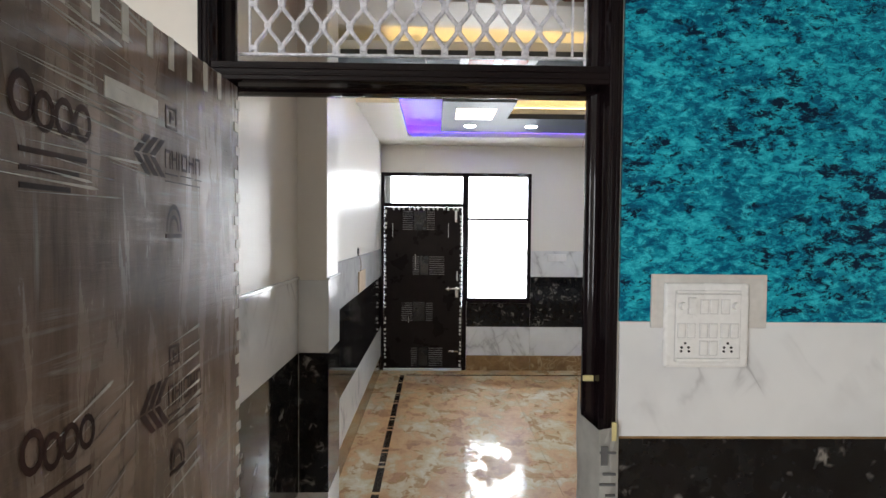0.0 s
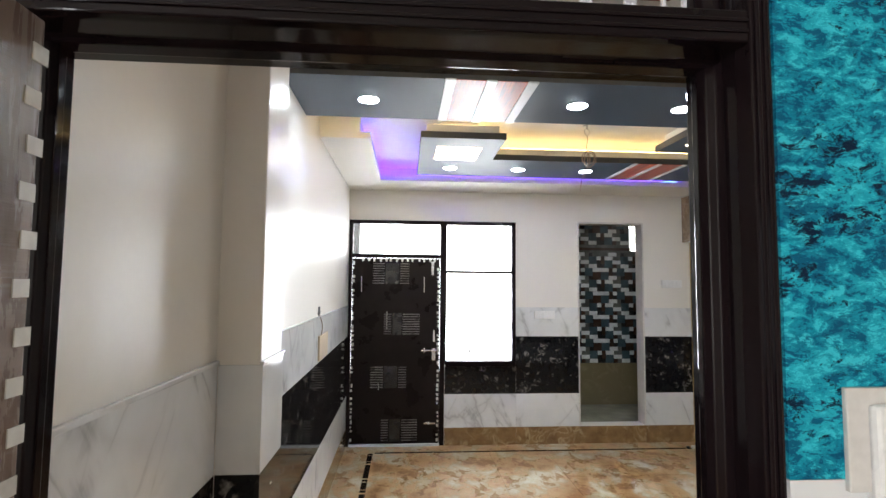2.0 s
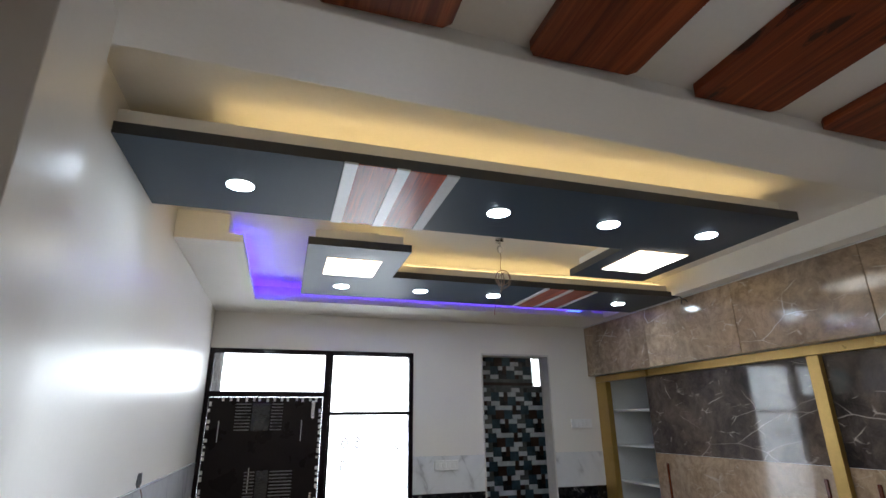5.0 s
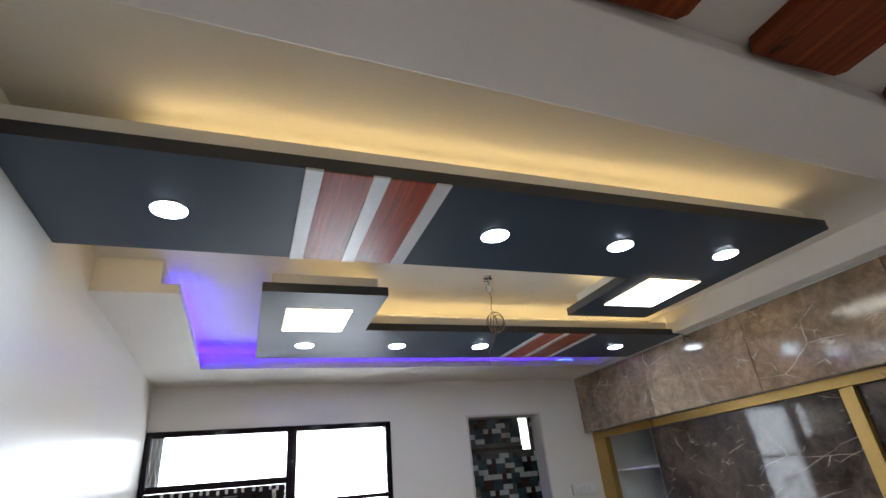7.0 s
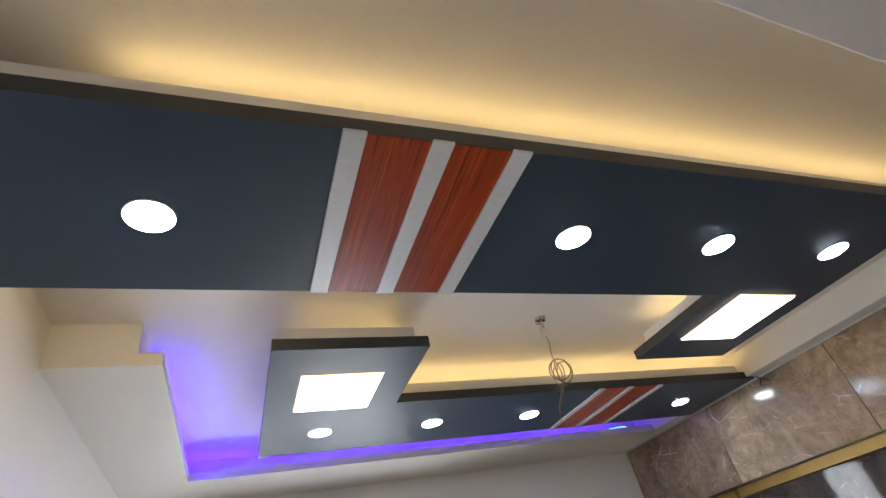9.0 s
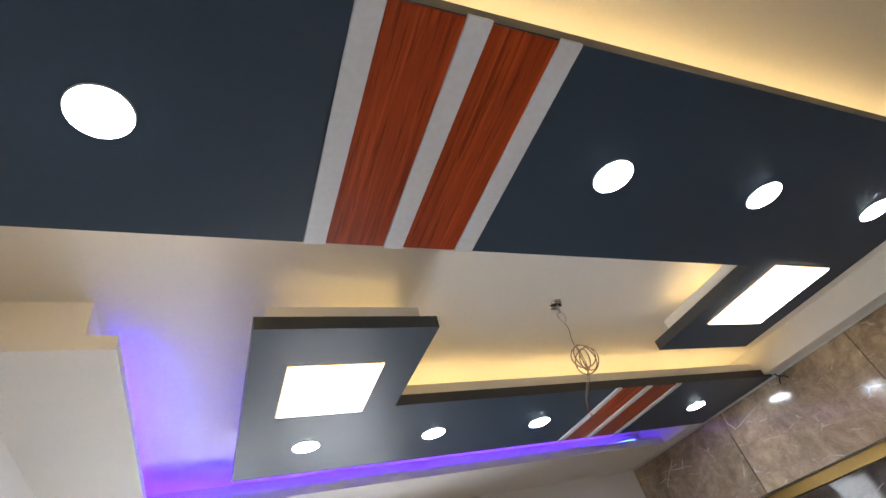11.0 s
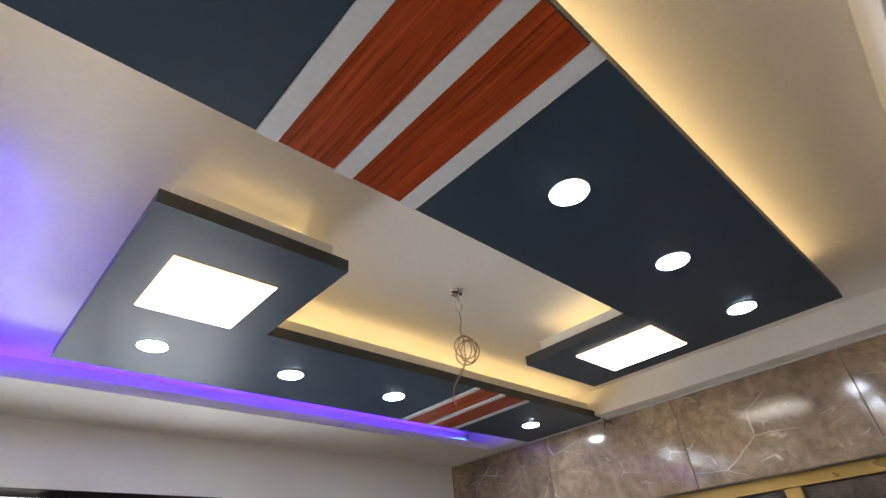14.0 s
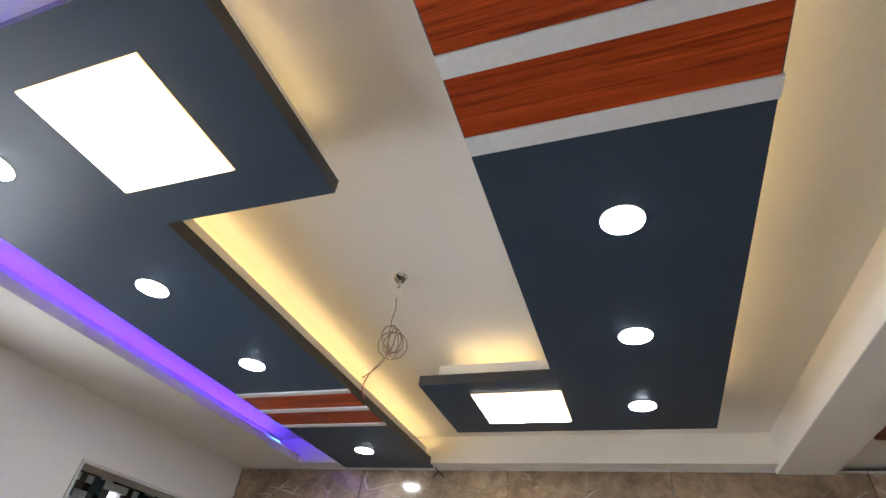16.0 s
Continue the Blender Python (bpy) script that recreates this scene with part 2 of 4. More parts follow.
def wrapped_film():
    """Smoky brown film stretched over a door: upright smears, slanted stretch lines with glare painted pale, dull and
    shiny patches.
    """
    m, t, p = nodes_of("printed protective film")
    a = noise_tex(t, coords(t, (6.0, 5.0, 0.7)), 3.0, 8.0, 0.66, 0.5)
    b = noise_tex(t, coords(t), 2.6, 6.0, 0.6)
    slant = coords(t, (1.0, 1.6, 34.0))
    slant.node.inputs["Rotation"].default_value = (radians(-9), 0, 0)
    w = noise_tex(t, slant, 1.3, 6.0, 0.7, 0.8)
    thin = noise_tex(t, coords(t, (1.0, 46.0, 1.3)), 1.0, 5.0, 0.7)
    c = ramp(t, a, [(0.3, (0.082, 0.057, 0.047)), (0.7, (0.278, 0.204, 0.171))])
    c = mix(t, 1.0, c, ramp(t, b, [(0.34, (0.58,) * 3), (0.66, (1.22, 1.20, 1.18))]), "MULTIPLY")
    # glare along the slanted stretch lines, mixed into the base colour
    glare = mix(t, 1.0, ramp(t, w, [(0.53, (0, 0, 0)), (0.64, (0.55,) * 3)]), ramp(t, b, [(0.47, (0, 0, 0)), (0.58, (1, 1, 1))]), "MULTIPLY")
    c = mix(t, glare, c, (0.30, 0.285, 0.275))
    up = mix(t, 1.0, ramp(t, thin, [(0.60, (0, 0, 0)), (0.70, (0.5,) * 3)]), ramp(t, b, [(0.40, (1, 1, 1)), (0.52, (0, 0, 0))]), "MULTIPLY")
    t.links.new(mix(t, up, c, (0.34, 0.32, 0.30)), p.inputs["Base Color"])
    t.links.new(ramp(t, a, [(0.3, (0.14,) * 3), (0.7, (0.36,) * 3)]), p.inputs["Roughness"])
    bump(t, p, mix(t, 0.5, a, w), 0.35, 0.005)
    return m


# base colour raised to carry the grey highlights on the slats
LOUVRE = varied("brushed dark louvre metal with highlight in colour", (0.17, 0.16, 0.155), 0.30, 0.2, 8.0, 0.0, metal=0.3)
CREAM = varied("cream satin wall paint", (0.74, 0.71, 0.66), 0.30, 0.008, 1.1, 0.02, 45.0, grain=0.006, rough_var=0.004)
WHITE = varied("white ceiling paint", (0.80, 0.775, 0.72), 0.55, 0.02, 1.3, 0.03, 60.0, grain=0.01)
BEAM = varied("off-white beam paint", (0.76, 0.73, 0.69), 0.5, 0.02, 1.3, 0.03, 60.0, grain=0.01)
TEAL = teal_paint()
FLOOR = onyx_floor()
GROUT = varied("tan grout", (0.30, 0.20, 0.11), 0.8)
MARBLE_W = veined_tile()
MARBLE_B = marble("black marble tile with white flecks", (0.005, 0.005, 0.006), (0.40, 0.37, 0.34), 0.07, 15.0, 0.085, 0.6, cloud=(0.012, 0.012, 0.013), distort=1.4, lo=0.57, hi=0.68, spec=0.3)
SKIRT = marble("tan marble skirting", (0.30, 0.185, 0.085), (0.46, 0.35, 0.20), 0.12, 6.0, 0.07, 0.7, cloud=(0.17, 0.098, 0.042))
ACCENT = marble("dark brown accent tile", (0.022, 0.014, 0.009), (0.12, 0.08, 0.05), 0.12, 9.0, 0.05, 0.6)
FRAME = varied("black-brown gloss enamel", (0.009, 0.0055, 0.0065), 0.09, 0.15, 3.0, 0.05, 30.0, grain=0.05, rough_var=0.03, spec=0.15)
FILM = wrapped_film()
PRINT = varied("faded dark print", (0.042, 0.019, 0.015), 0.6, 0.3, 9.0, 0.0, spec=0.1)
TAPE = varied("white tape", (0.62, 0.60, 0.56), 0.5, 0.1, 20.0, 0.1)
DOOR = varied("dark brown steel door film", (0.013, 0.009, 0.0085), 0.30, 0.12, 5.0, 0.10, 25.0, spec=0.12)
DOOR_PANEL = varied("smooth dark door panel", (0.014, 0.013, 0.014), 0.16, 0.15, 7.0, 0.06, 14.0, spec=0.5)
SLATE = varied("slate blue-grey satin paint", (0.037, 0.058, 0.089), 0.42, 0.03, 1.5, 0.02, 70.0, grain=0.02, spec=0.2, rough_var=0.01)
EDGE = varied("dark slab edge paint", (0.044, 0.048, 0.054), 0.45, 0.05, 3.0, 0.03)
WOODY = timber("red mahogany laminate across", (0.24, 0.028, 0.006), (0.37, 0.048, 0.009), (0.50, 0.078, 0.014), "y", 0.30, 1.25, False, 0.56)
PLANK = timber("knotted red-brown timber laminate", (0.085, 0.018, 0.006), (0.19, 0.040, 0.012), (0.27, 0.064, 0.019), "y", 0.38, 0.8, True, 0.80)
STRIP = varied("white-grey painted strip", (0.66, 0.68, 0.71), 0.35, 0.01, 4.0, 0.01)
CHROME = varied("satin chrome", (0.62, 0.61, 0.60), 0.25, 0.05, 5.0, 0.0, metal=1.0)
PLASTIC = varied("white switch plastic", (0.78, 0.78, 0.77), 0.28, 0.02, 4.0, 0.0)
GAP_SHADE = varied("grey painted gap shade", (0.60, 0.60, 0.60), 0.4, 0.03)
BOXPAINT = varied("grey-white plaster patch", (0.60, 0.58, 0.55), 0.7, 0.05, 9.0, 0.1)
DARK = varied("black void", (0.01, 0.01, 0.01), 0.8, 0.1)
GOLD = varied("gold anodised profile", (0.42, 0.27, 0.07), 0.32, 0.08, 3.0, 0.02, metal=0.45)
STONE_L = laminate("beige-brown stone laminate", (0.46, 0.355, 0.25), (0.19, 0.140, 0.098), (0.74, 0.68, 0.60), 0.13, 2.4, 0.75, 0.6)
STONE_D = laminate("dark grey-brown stone laminate", (0.15, 0.122, 0.104), (0.030, 0.025, 0.024), (0.62, 0.55, 0.48), 0.06, 2.6, 0.75)
STONE_M = laminate("tan stone laminate", (0.46, 0.37, 0.265), (0.29, 0.215, 0.145), (0.60, 0.53, 0.45), 0.10, 2.6, 0.6)
CARCASS = varied("white laminate carcass", (0.68, 0.69, 0.67), 0.4, 0.03, 3.0, 0.0)
HANDLE = varied("brown handle", (0.12, 0.03, 0.012), 0.25, 0.1)
GRILLE = varied("pale lilac painted steel", (0.78, 0.78, 0.84), 0.28, 0.08, 50.0, 0.5, 110.0, grain=0.06)
PAPER = varied("old newspaper", (0.58, 0.57, 0.53), 0.85, 0.10, 12.0, 0.5, 40.0)
INK = varied("newspaper ink", (0.10, 0.10, 0.10), 0.85, 0.1)
YELLOW = varied("yellow masking tape", (0.62, 0.54, 0.26), 0.6, 0.05)
CARD = varied("tan cardboard patch", (0.46, 0.37, 0.26), 0.8, 0.05, 8.0)
WIRE = varied("grey-brown cable", (0.24, 0.165, 0.125), 0.5, 0.1)
WIRE_RED = varied("red cable", (0.40, 0.03, 0.03), 0.5, 0.1)
OLIVE = marble("olive stone tile", (0.21, 0.18, 0.105), (0.30, 0.26, 0.17), 0.15, 5.0, 0.05, 0.5)
BATHFLOOR = varied("grey-green wet floor tile", (0.36, 0.36, 0.29), 0.2, 0.1, 4.0)
MOS = [varied("mosaic pale grey", (0.70, 0.74, 0.76), 0.12, 0.10, 9.0), varied("mosaic blue slate", (0.055, 0.092, 0.112), 0.10, 0.2, 9.0),
       varied("mosaic brown", (0.055, 0.032, 0.024), 0.10, 0.2, 9.0), varied("mosaic grey", (0.12, 0.13, 0.125), 0.10, 0.2, 9.0),
       varied("mosaic black", (0.010, 0.012, 0.014), 0.08, 0.2, 9.0)]
LAMP = glow("cool white lamp diffuser", (0.84, 0.94, 1.0), 75.0)
PANEL = glow("warm white panel diffuser", (1.0, 0.92, 0.78), 8.0)
RIM = glow("warm leaking panel edge", (1.0, 0.55, 0.18), 0.8)
WARM_SOFT = glow("dim warm light strip", (1.0, 0.70, 0.30), 3.0)
WARM = glow("warm yellow light strip", (1.0, 0.68, 0.27), 6.6)
VIOLET = glow("violet light strip", (0.105, 0.026, 1.0), 19.0)
VIOLET_SIDE = glow("stronger violet light strip", (0.045, 0.008, 1.0), 28.0)
BLUE_END = glow("blue strip end", (0.05, 0.16, 1.0), 6.0)
glass, gt, gp = nodes_of("clear window glass")
gp.inputs["Transmission Weight"].default_value, gp.inputs["Roughness"].default_value, gp.inputs["IOR"].default_value = 1.0, 0.0, 1.45

# ---------- building helpers ----------
BASE = {}


def box(x0, x1, y0, y1, z0, z1, bevel=0.0, bm=None):
    """A box, added to bm or to a new mesh, with softened edges if wanted."""
    bm = bm or bmesh.new()
    v = [bm.verts.new(c) for c in ((x0, y0, z0), (x1, y0, z0), (x1, y1, z0), (x0, y1, z0), (x0, y0, z1), (x1, y0, z1), (x1, y1, z1), (x0, y1, z1))]
    f = [bm.faces.new([v[i] for i in q]) for q in ((3, 2, 1, 0), (4, 5, 6, 7), (0, 1, 5, 4), (1, 2, 6, 5), (2, 3, 7, 6), (3, 0, 4, 7))]
    if bevel:
        bmesh.ops.bevel(bm, geom=list({e for q in f for e in q.edges}), offset=bevel, segments=2, affect="EDGES", profile=0.5)
    return bm


def prism(outline, z0, z1, bevel=0.0, bm=None):
    """An upright prism over a plan outline given counter-clockwise."""
    bm = bm or bmesh.new()
    lo = [bm.verts.new((x, y, z0)) for x, y in outline]
    hi = [bm.verts.new((x, y, z1)) for x, y in outline]
    f = [bm.faces.new(lo[::-1]), bm.faces.new(hi)]
    n = len(lo)
    f += [bm.faces.new((lo[i], lo[(i + 1) % n], hi[(i + 1) % n], hi[i])) for i in range(n)]
    if bevel:
        bmesh.ops.bevel(bm, geom=list({e for q in f for e in q.edges}), offset=bevel, segments=2, affect="EDGES", profile=0.5)
    return bm


def disc(bm, x, y, z0, z1, r0, r1, n=40):
    """A short round drum from radius r0 at z0 to r1 at z1."""
    lo = [bm.verts.new((x + r0 * math.cos(a), y + r0 * math.sin(a), z0)) for a in (math.tau * i / n for i in range(n))]
    hi = [bm.verts.new((x + r1 * math.cos(a), y + r1 * math.sin(a), z1)) for a in (math.tau * i / n for i in range(n))]
    bm.faces.new(lo[::-1]), bm.faces.new(hi)
    for i in range(n):
        bm.faces.new((lo[i], lo[(i + 1) % n], hi[(i + 1) % n], hi[i]))
    return bm


def mesh_of(name, bm, material):
    bmesh.ops.recalc_face_normals(bm, faces=bm.faces)
    me = bpy.data.meshes.new(name)
    bm.to_mesh(me)
    bm.free()
    me.materials.append(material)
    return me


def solid(name, bm, material, label="", category="", kind="structure", group=""):
    """A thing or a piece of the setting in one mesh."""
    ob = new(name, mesh_of(name, bm, material))
    BASE[ob] = Vector((0, 0, 0))
    return tagged(ob, label, category, group, kind)


def thing(name, at, label, category, group="", kind=""):
    """An empty at the base of a thing, for its parts."""
    ob = new(name)
    ob.location = at
    BASE[ob] = Vector(at)
    return tagged(ob, label, category, group, kind)


def part(name, bm, material, parent, label=""):
    bmesh.ops.translate(bm, verts=bm.verts, vec=-BASE[parent])
    ob = new(name, mesh_of(name, bm, material))
    ob.parent = parent
    BASE[ob] = BASE[parent]
    return tagged(ob, label)


def piece(name, me, parent, at):
    ob = new(name, me)
    ob.parent = parent
    ob.location = Vector(at) - BASE[parent]
    return ob


def tube(points, r, bm=None, n=6):
    """A round cable along points."""
    bm = bm or bmesh.new()
    rings = []
    for i, c in enumerate(points):
        d = (Vector(points[min(i + 1, len(points) - 1)]) - Vector(points[max(i - 1, 0)])).normalized()
        a = d.orthogonal().normalized()
        b = d.cross(a)
        rings.append([bm.verts.new(Vector(c) + r * (math.cos(math.tau * k / n) * a + math.sin(math.tau * k / n) * b)) for k in range(n)])
    for p, q in zip(rings, rings[1:]):
        off = min(range(n), key=lambda o: sum((p[k].co - q[(k + o) % n].co).length for k in range(n)))
        for k in range(n):
            bm.faces.new((p[k], p[(k + 1) % n], q[(k + 1 + off) % n], q[(k + off) % n]))
    bm.faces.new(rings[0][::-1]), bm.faces.new(rings[-1])
    return bm


# ---------- plan ----------
XL, XF, XR = -0.56, -0.505, 3.29      # room's left wall, passage's left wall, wardrobe front
YD0, YD1 = 1.749, 1.868               # the door wall's two faces
YF = 6.627                            # far wall
ZC, ZS = 2.916, 2.752                 # ceiling of the recess, soffit of its border
ZP = 2.740                            # underside of the hanging slabs
D1, D2, D3, D4 = 0.185, 0.540, 1.160, 1.478   # bands of the wall tiling
D4F = 1.466                           # top of the tiling in the front room

# ---------- floors ----------
bed = solid("floor", box(-2.2, 4.2, -2.7, 6.8, -0.12, -0.010), GROUT, "polished tan onyx-look tiled floor", "floor")

# ---------- walls ----------
wall_left = solid("wall_left", box(XL - 0.15, XL, 2.9, YF, 0, 3.1), CREAM, "cream satin-painted wall above a marble tile dado", "wall")
wall_passage = solid("wall_passage_left", box(XF - 0.15, XF, YD1, 2.645, 0, 3.1), CREAM, "cream painted passage wall above a marble dado", "wall")
pillar = solid("wall_pillar", box(XL - 0.15, -0.375, 2.645, 2.895, 0, 3.1, 0.004), CREAM, "cream painted pillar clad in marble tile below", "pillar")
WX0, WX1, DX0 = 0.49, 1.276, XL + 0.002
far = box(WX0, WX1, YF, YF + 0.16, 0, 0.85)
box(XL - 0.15, WX1, YF, YF + 0.16, 2.42, 3.1, 0, far)
box(XL - 0.15, DX0, YF, YF + 0.16, 0, 2.42, 0, far)
box(WX1, 1.981, YF, YF + 0.16, 0, 3.1, 0, far)
box(1.981, 2.741, YF, YF + 0.16, 2.437, 3.1, 0, far)
box(1.981, 2.741, YF, YF + 0.16, 0, 0.185, 0, far)
box(2.741, 4.2, YF, YF + 0.16, 0, 3.1, 0, far)
wall_far = solid("wall_far", far, CREAM, "cream painted wall with door, window and bathroom opening", "wall")
solid("wall_right", box(3.95, 4.1, YD1, YF, 0, 3.1), CREAM, "plain cream wall behind the wardrobes", "wall")
OX0, OX1, OZ = -0.514, 0.573, 2.46
near = box(-2.2, OX0, YD0, YD1, 0, 3.1)
box(OX1, 4.2, YD0, YD1, 0, 3.1, 0, near)
box(OX0, OX1, YD0, YD1, OZ, 3.1, 0, near)
wall_door = solid("wall_door", near, CREAM, "cream wall round the inner doorway", "wall")
solid("wall_teal", box(OX1 + 0.004, 4.2, YD0 - 0.010, YD0, D4F - 0.004, 2.95), TEAL, "teal sponge-textured painted wall facing", "wall")
# unseen walls; the opening at the left is made for the fill lamp
fr = box(-2.35, -2.2, -1.2, YD0, 0, 3.1)
box(-2.35, -2.2, -2.7, -2.6, 0, 3.1, 0, fr)
box(-2.35, -2.2, -2.6, -1.2, 0, 1.0, 0, fr)
box(-2.35, -2.2, -2.6, -1.2, 2.4, 3.1, 0, fr)
box(4.05, 4.2, -2.7, YD0 - 0.02, 0, 3.1, 0, fr)
box(-2.35, 4.2, -2.85, -2.7, 0, 3.1, 0, fr)
solid("wall_front_room", fr, CREAM, "plain cream walls of the front room", "wall")

# ---------- ceilings ----------
ZB, ZPC = 2.730, 2.776                # undersides of the beam and of the passage ceiling


def beam_near(x):
    return 2.735 + 0.052 * x


def beam_far(x):
    return 3.030 + 0.043 * x


solid("ceiling_front_room", box(-2.35, 4.2, -2.85, YD0, 2.95, 3.1), WHITE, "plain white ceiling of the front room", "ceiling")
solid("ceiling_passage", prism([(-0.66, YD1), (4.1, YD1), (4.1, beam_near(4.1) + 0.01), (-0.66, beam_near(-0.66) + 0.01)], ZPC, 2.98), BEAM, "off-white passage ceiling with timber planks", "ceiling")
solid("ceiling_beam", prism([(-0.71, beam_near(-0.71)), (4.1, beam_near(4.1)), (4.1, beam_far(4.1)), (-0.71, beam_far(-0.71))], ZB, 3.1, 0.004), BEAM, "off-white painted ceiling beam", "beam")
solid("ceiling", box(-0.71, 4.1, 2.95, 6.78, ZC, 3.1), WHITE, "white ceiling of the lit recess", "ceiling")
BX, BXO, BY, BYO, BN = -0.285, -0.205, 6.28, 6.08, 4.63
bl = box(XL, BX, BN, YF, ZS, ZC + 0.02)
box(BX, BXO, BN, BYO, ZS, ZS + 0.048, 0, bl)
bmesh.ops.remove_doubles(bl, verts=bl.verts, dist=0.0001)
solid("ceiling_border_left", bl, WHITE, "white plaster border with a light ledge", "ceiling")
bf = box(BX, 3.10, BY, YF, ZS, ZC + 0.02)
box(BX, 3.10, BYO, BY, ZS, ZS + 0.048, 0, bf)
solid("ceiling_border_far", bf, WHITE, "white plaster border with a light ledge", "ceiling")
solid("ceiling_border_right", box(3.10, 4.0, 3.10, YF, ZS, ZC + 0.02), WHITE, "white plaster border above the wardrobe", "ceiling")


def light_strip(name, bm, material, label):
    return solid(name, bm, material, label, "light strip", kind="")


light_strip("light_strip", box(BX + 0.002, BX + 0.008, BN + 0.25, BY - 0.05, ZS + 0.090, ZS + 0.102), VIOLET_SIDE, "violet LED strip stuck above the ceiling ledge")
light_strip("light_strip", box(BX + 0.03, 2.95, BY - 0.008, BY - 0.002, ZS + 0.070, ZS + 0.082), VIOLET, "violet LED strip stuck above the ceiling ledge")
light_strip("light_strip", tube([(2.70 + 0.15 * u, BYO + 0.012 + 0.010 * math.sin(5 * u), ZS + 0.0515 + 0.006 * math.sin(3.1 * u)) for u in (q / 12 for q in range(13))], 0.0032), BLUE_END, "bright blue loose end of the LED strip on the ledge")

# ---------- hanging ceiling slabs ----------
ZT = ZP + 0.046


def inset(outline, d):
    """The outline moved inwards by d (counter-clockwise, right angles)."""
    out = []
    n = len(outline)
    for i, c in enumerate(outline):
        a, b = Vector(outline[i - 1]), Vector(outline[(i + 1) % n])
        c = Vector(c)
        u, w = (c - a).normalized(), (b - c).normalized()
        out.append(tuple(c + d * (Vector((-u.y, u.x)) + Vector((-w.y, w.x)))))
    return out


def slab(outline, label, lips, strips, cores, woods, bars, y0, y1, soft=()):
    s = thing("ceiling_slab", (outline[0][0], outline[0][1], ZP), label, "ceiling panel", "hanging ceiling slabs")
    bm = prism(outline, ZP, ZT)
    body = part("body", bm, SLATE, s)
    body.data.materials.append(EDGE)
    for q in body.data.polygons:
        q.material_index = 1 if abs(q.normal.z) < 0.5 else 0
    for a in lips:
        part("lip", box(*a, ZT, ZT + 0.060, 0.002), WHITE, s, "cream upstand")
    for a in cores:
        part("hanger", box(*a, ZT, ZC + 0.01), WHITE, s, "cream boxed hanger")
    for a in strips:
        part("light_strip", box(*a, ZT + 0.050, ZT + 0.074), WARM, s, "warm yellow LED strip")
    for a in soft:
        part("light_strip", box(*a, ZT + 0.050, ZT + 0.074), WARM_SOFT, s, "dim warm LED strip")
    for x0, x1 in woods:
        part("inlay", box(x0, x1, y0 + 0.003, y1 - 0.003, ZP - 0.003, ZP + 0.001, 0.001), WOODY, s, "glossy red mahogany inlay")
    for x0, x1 in bars:
        part("trim_bar", box(x0, x1, y0 - 0.004, y1 - 0.001, ZP - 0.008, ZP + 0.001, 0.002), STRIP, s, "raised white-grey bar")
    return s


P1 = [(XL + 0.001, 3.514), (2.537, 3.495), (2.537, 4.738), (1.941, 4.738), (1.941, 4.140), (XL + 0.001, 4.140)]
slab(P1, "slate grey L-shaped hanging slab with mahogany inlay",
     [(XL + 0.002, 2.47, 3.530, 3.542), (1.975, 1.987, 4.115, 4.660), (1.987, 2.47, 4.648, 4.660), (2.458, 2.47, 3.542, 4.648), (0.22, 1.975, 4.100, 4.112)],
     [(XL + 0.34, 2.45, 3.572, 3.577), (XL + 0.10, 0.18, 4.100, 4.107), (2.030, 2.035, 4.24, 4.60)],
     [(XL + 0.002, 2.35, 3.72, 3.99), (2.12, 2.35, 3.99, 4.52)],
     [(0.293, 0.447), (0.501, 0.657)], [(0.239, 0.293), (0.447, 0.501), (0.657, 0.711)], 3.507, 4.140)
P2 = [(0.150, 4.525), (0.750, 4.525), (0.750, 5.098), (3.165, 5.098), (3.165, 5.737), (0.150, 5.737)]
slab(P2, "slate grey L-shaped hanging slab with mahogany inlay",
     [(0.19, 0.705, 4.555, 4.567), (0.693, 0.705, 4.567, 5.130), (0.705, 3.09, 5.130, 5.142), (0.19, 0.202, 4.567, 5.70), (0.202, 3.09, 5.688, 5.70)],
     [(0.656, 0.661, 4.70, 5.13), (0.72, 3.06, 5.172, 5.177)],
     [(0.30, 0.58, 4.72, 5.55), (0.58, 3.09, 5.29, 5.55)],
     [(1.975, 2.140), (2.185, 2.360)], [(1.940, 1.975), (2.145, 2.182), (2.360, 2.396)], 5.098, 5.737, [(0.24, 0.64, 4.597, 4.602)])


def downlight(x, y):
    d = thing("downlight", (x, y, ZP), "round white recessed ceiling downlight, switched on", "downlight", "round ceiling downlights")
    rim = disc(bmesh.new(), x, y, ZP - 0.004, ZP + 0.001, 0.056, 0.058)
    part("rim", rim, PLASTIC, d)
    part("diffuser", disc(bmesh.new(), x, y, ZP - 0.0054, ZP - 0.004, 0.052, 0.055), LAMP, d, "glowing cool white diffuser")
    return d


first = downlight(-0.161, 3.830)
for x, y in ((1.013, 3.817), (1.625, 3.810), (2.243, 3.806), (0.432, 5.423), (1.034, 5.423), (1.644, 5.424), (2.810, 5.425)):
    copy_thing(first, pose(x, y, ZP))


def panel_light(x0, x1, y0, y1):
    d = thing("panel_light", ((x0 + x1) / 2, (y0 + y1) / 2, ZP), "square warm white LED panel set in the slab, lit", "ceiling light", "square panel lights")
    # frame is no lamp: its emission stands in for light leaking round the diffuser
    part("frame", box(x0 - 0.006, x1 + 0.006, y0 - 0.006, y1 + 0.006, ZP - 0.003, ZP + 0.002, 0.001), RIM, d, "amber rim, emission for leaking edge light")
    part("diffuser", box(x0, x1, y0, y1, ZP - 0.006, ZP - 0.003), PANEL, d, "glowing warm white diffuser")


panel_light(0.279, 0.607, 4.750, 5.111)
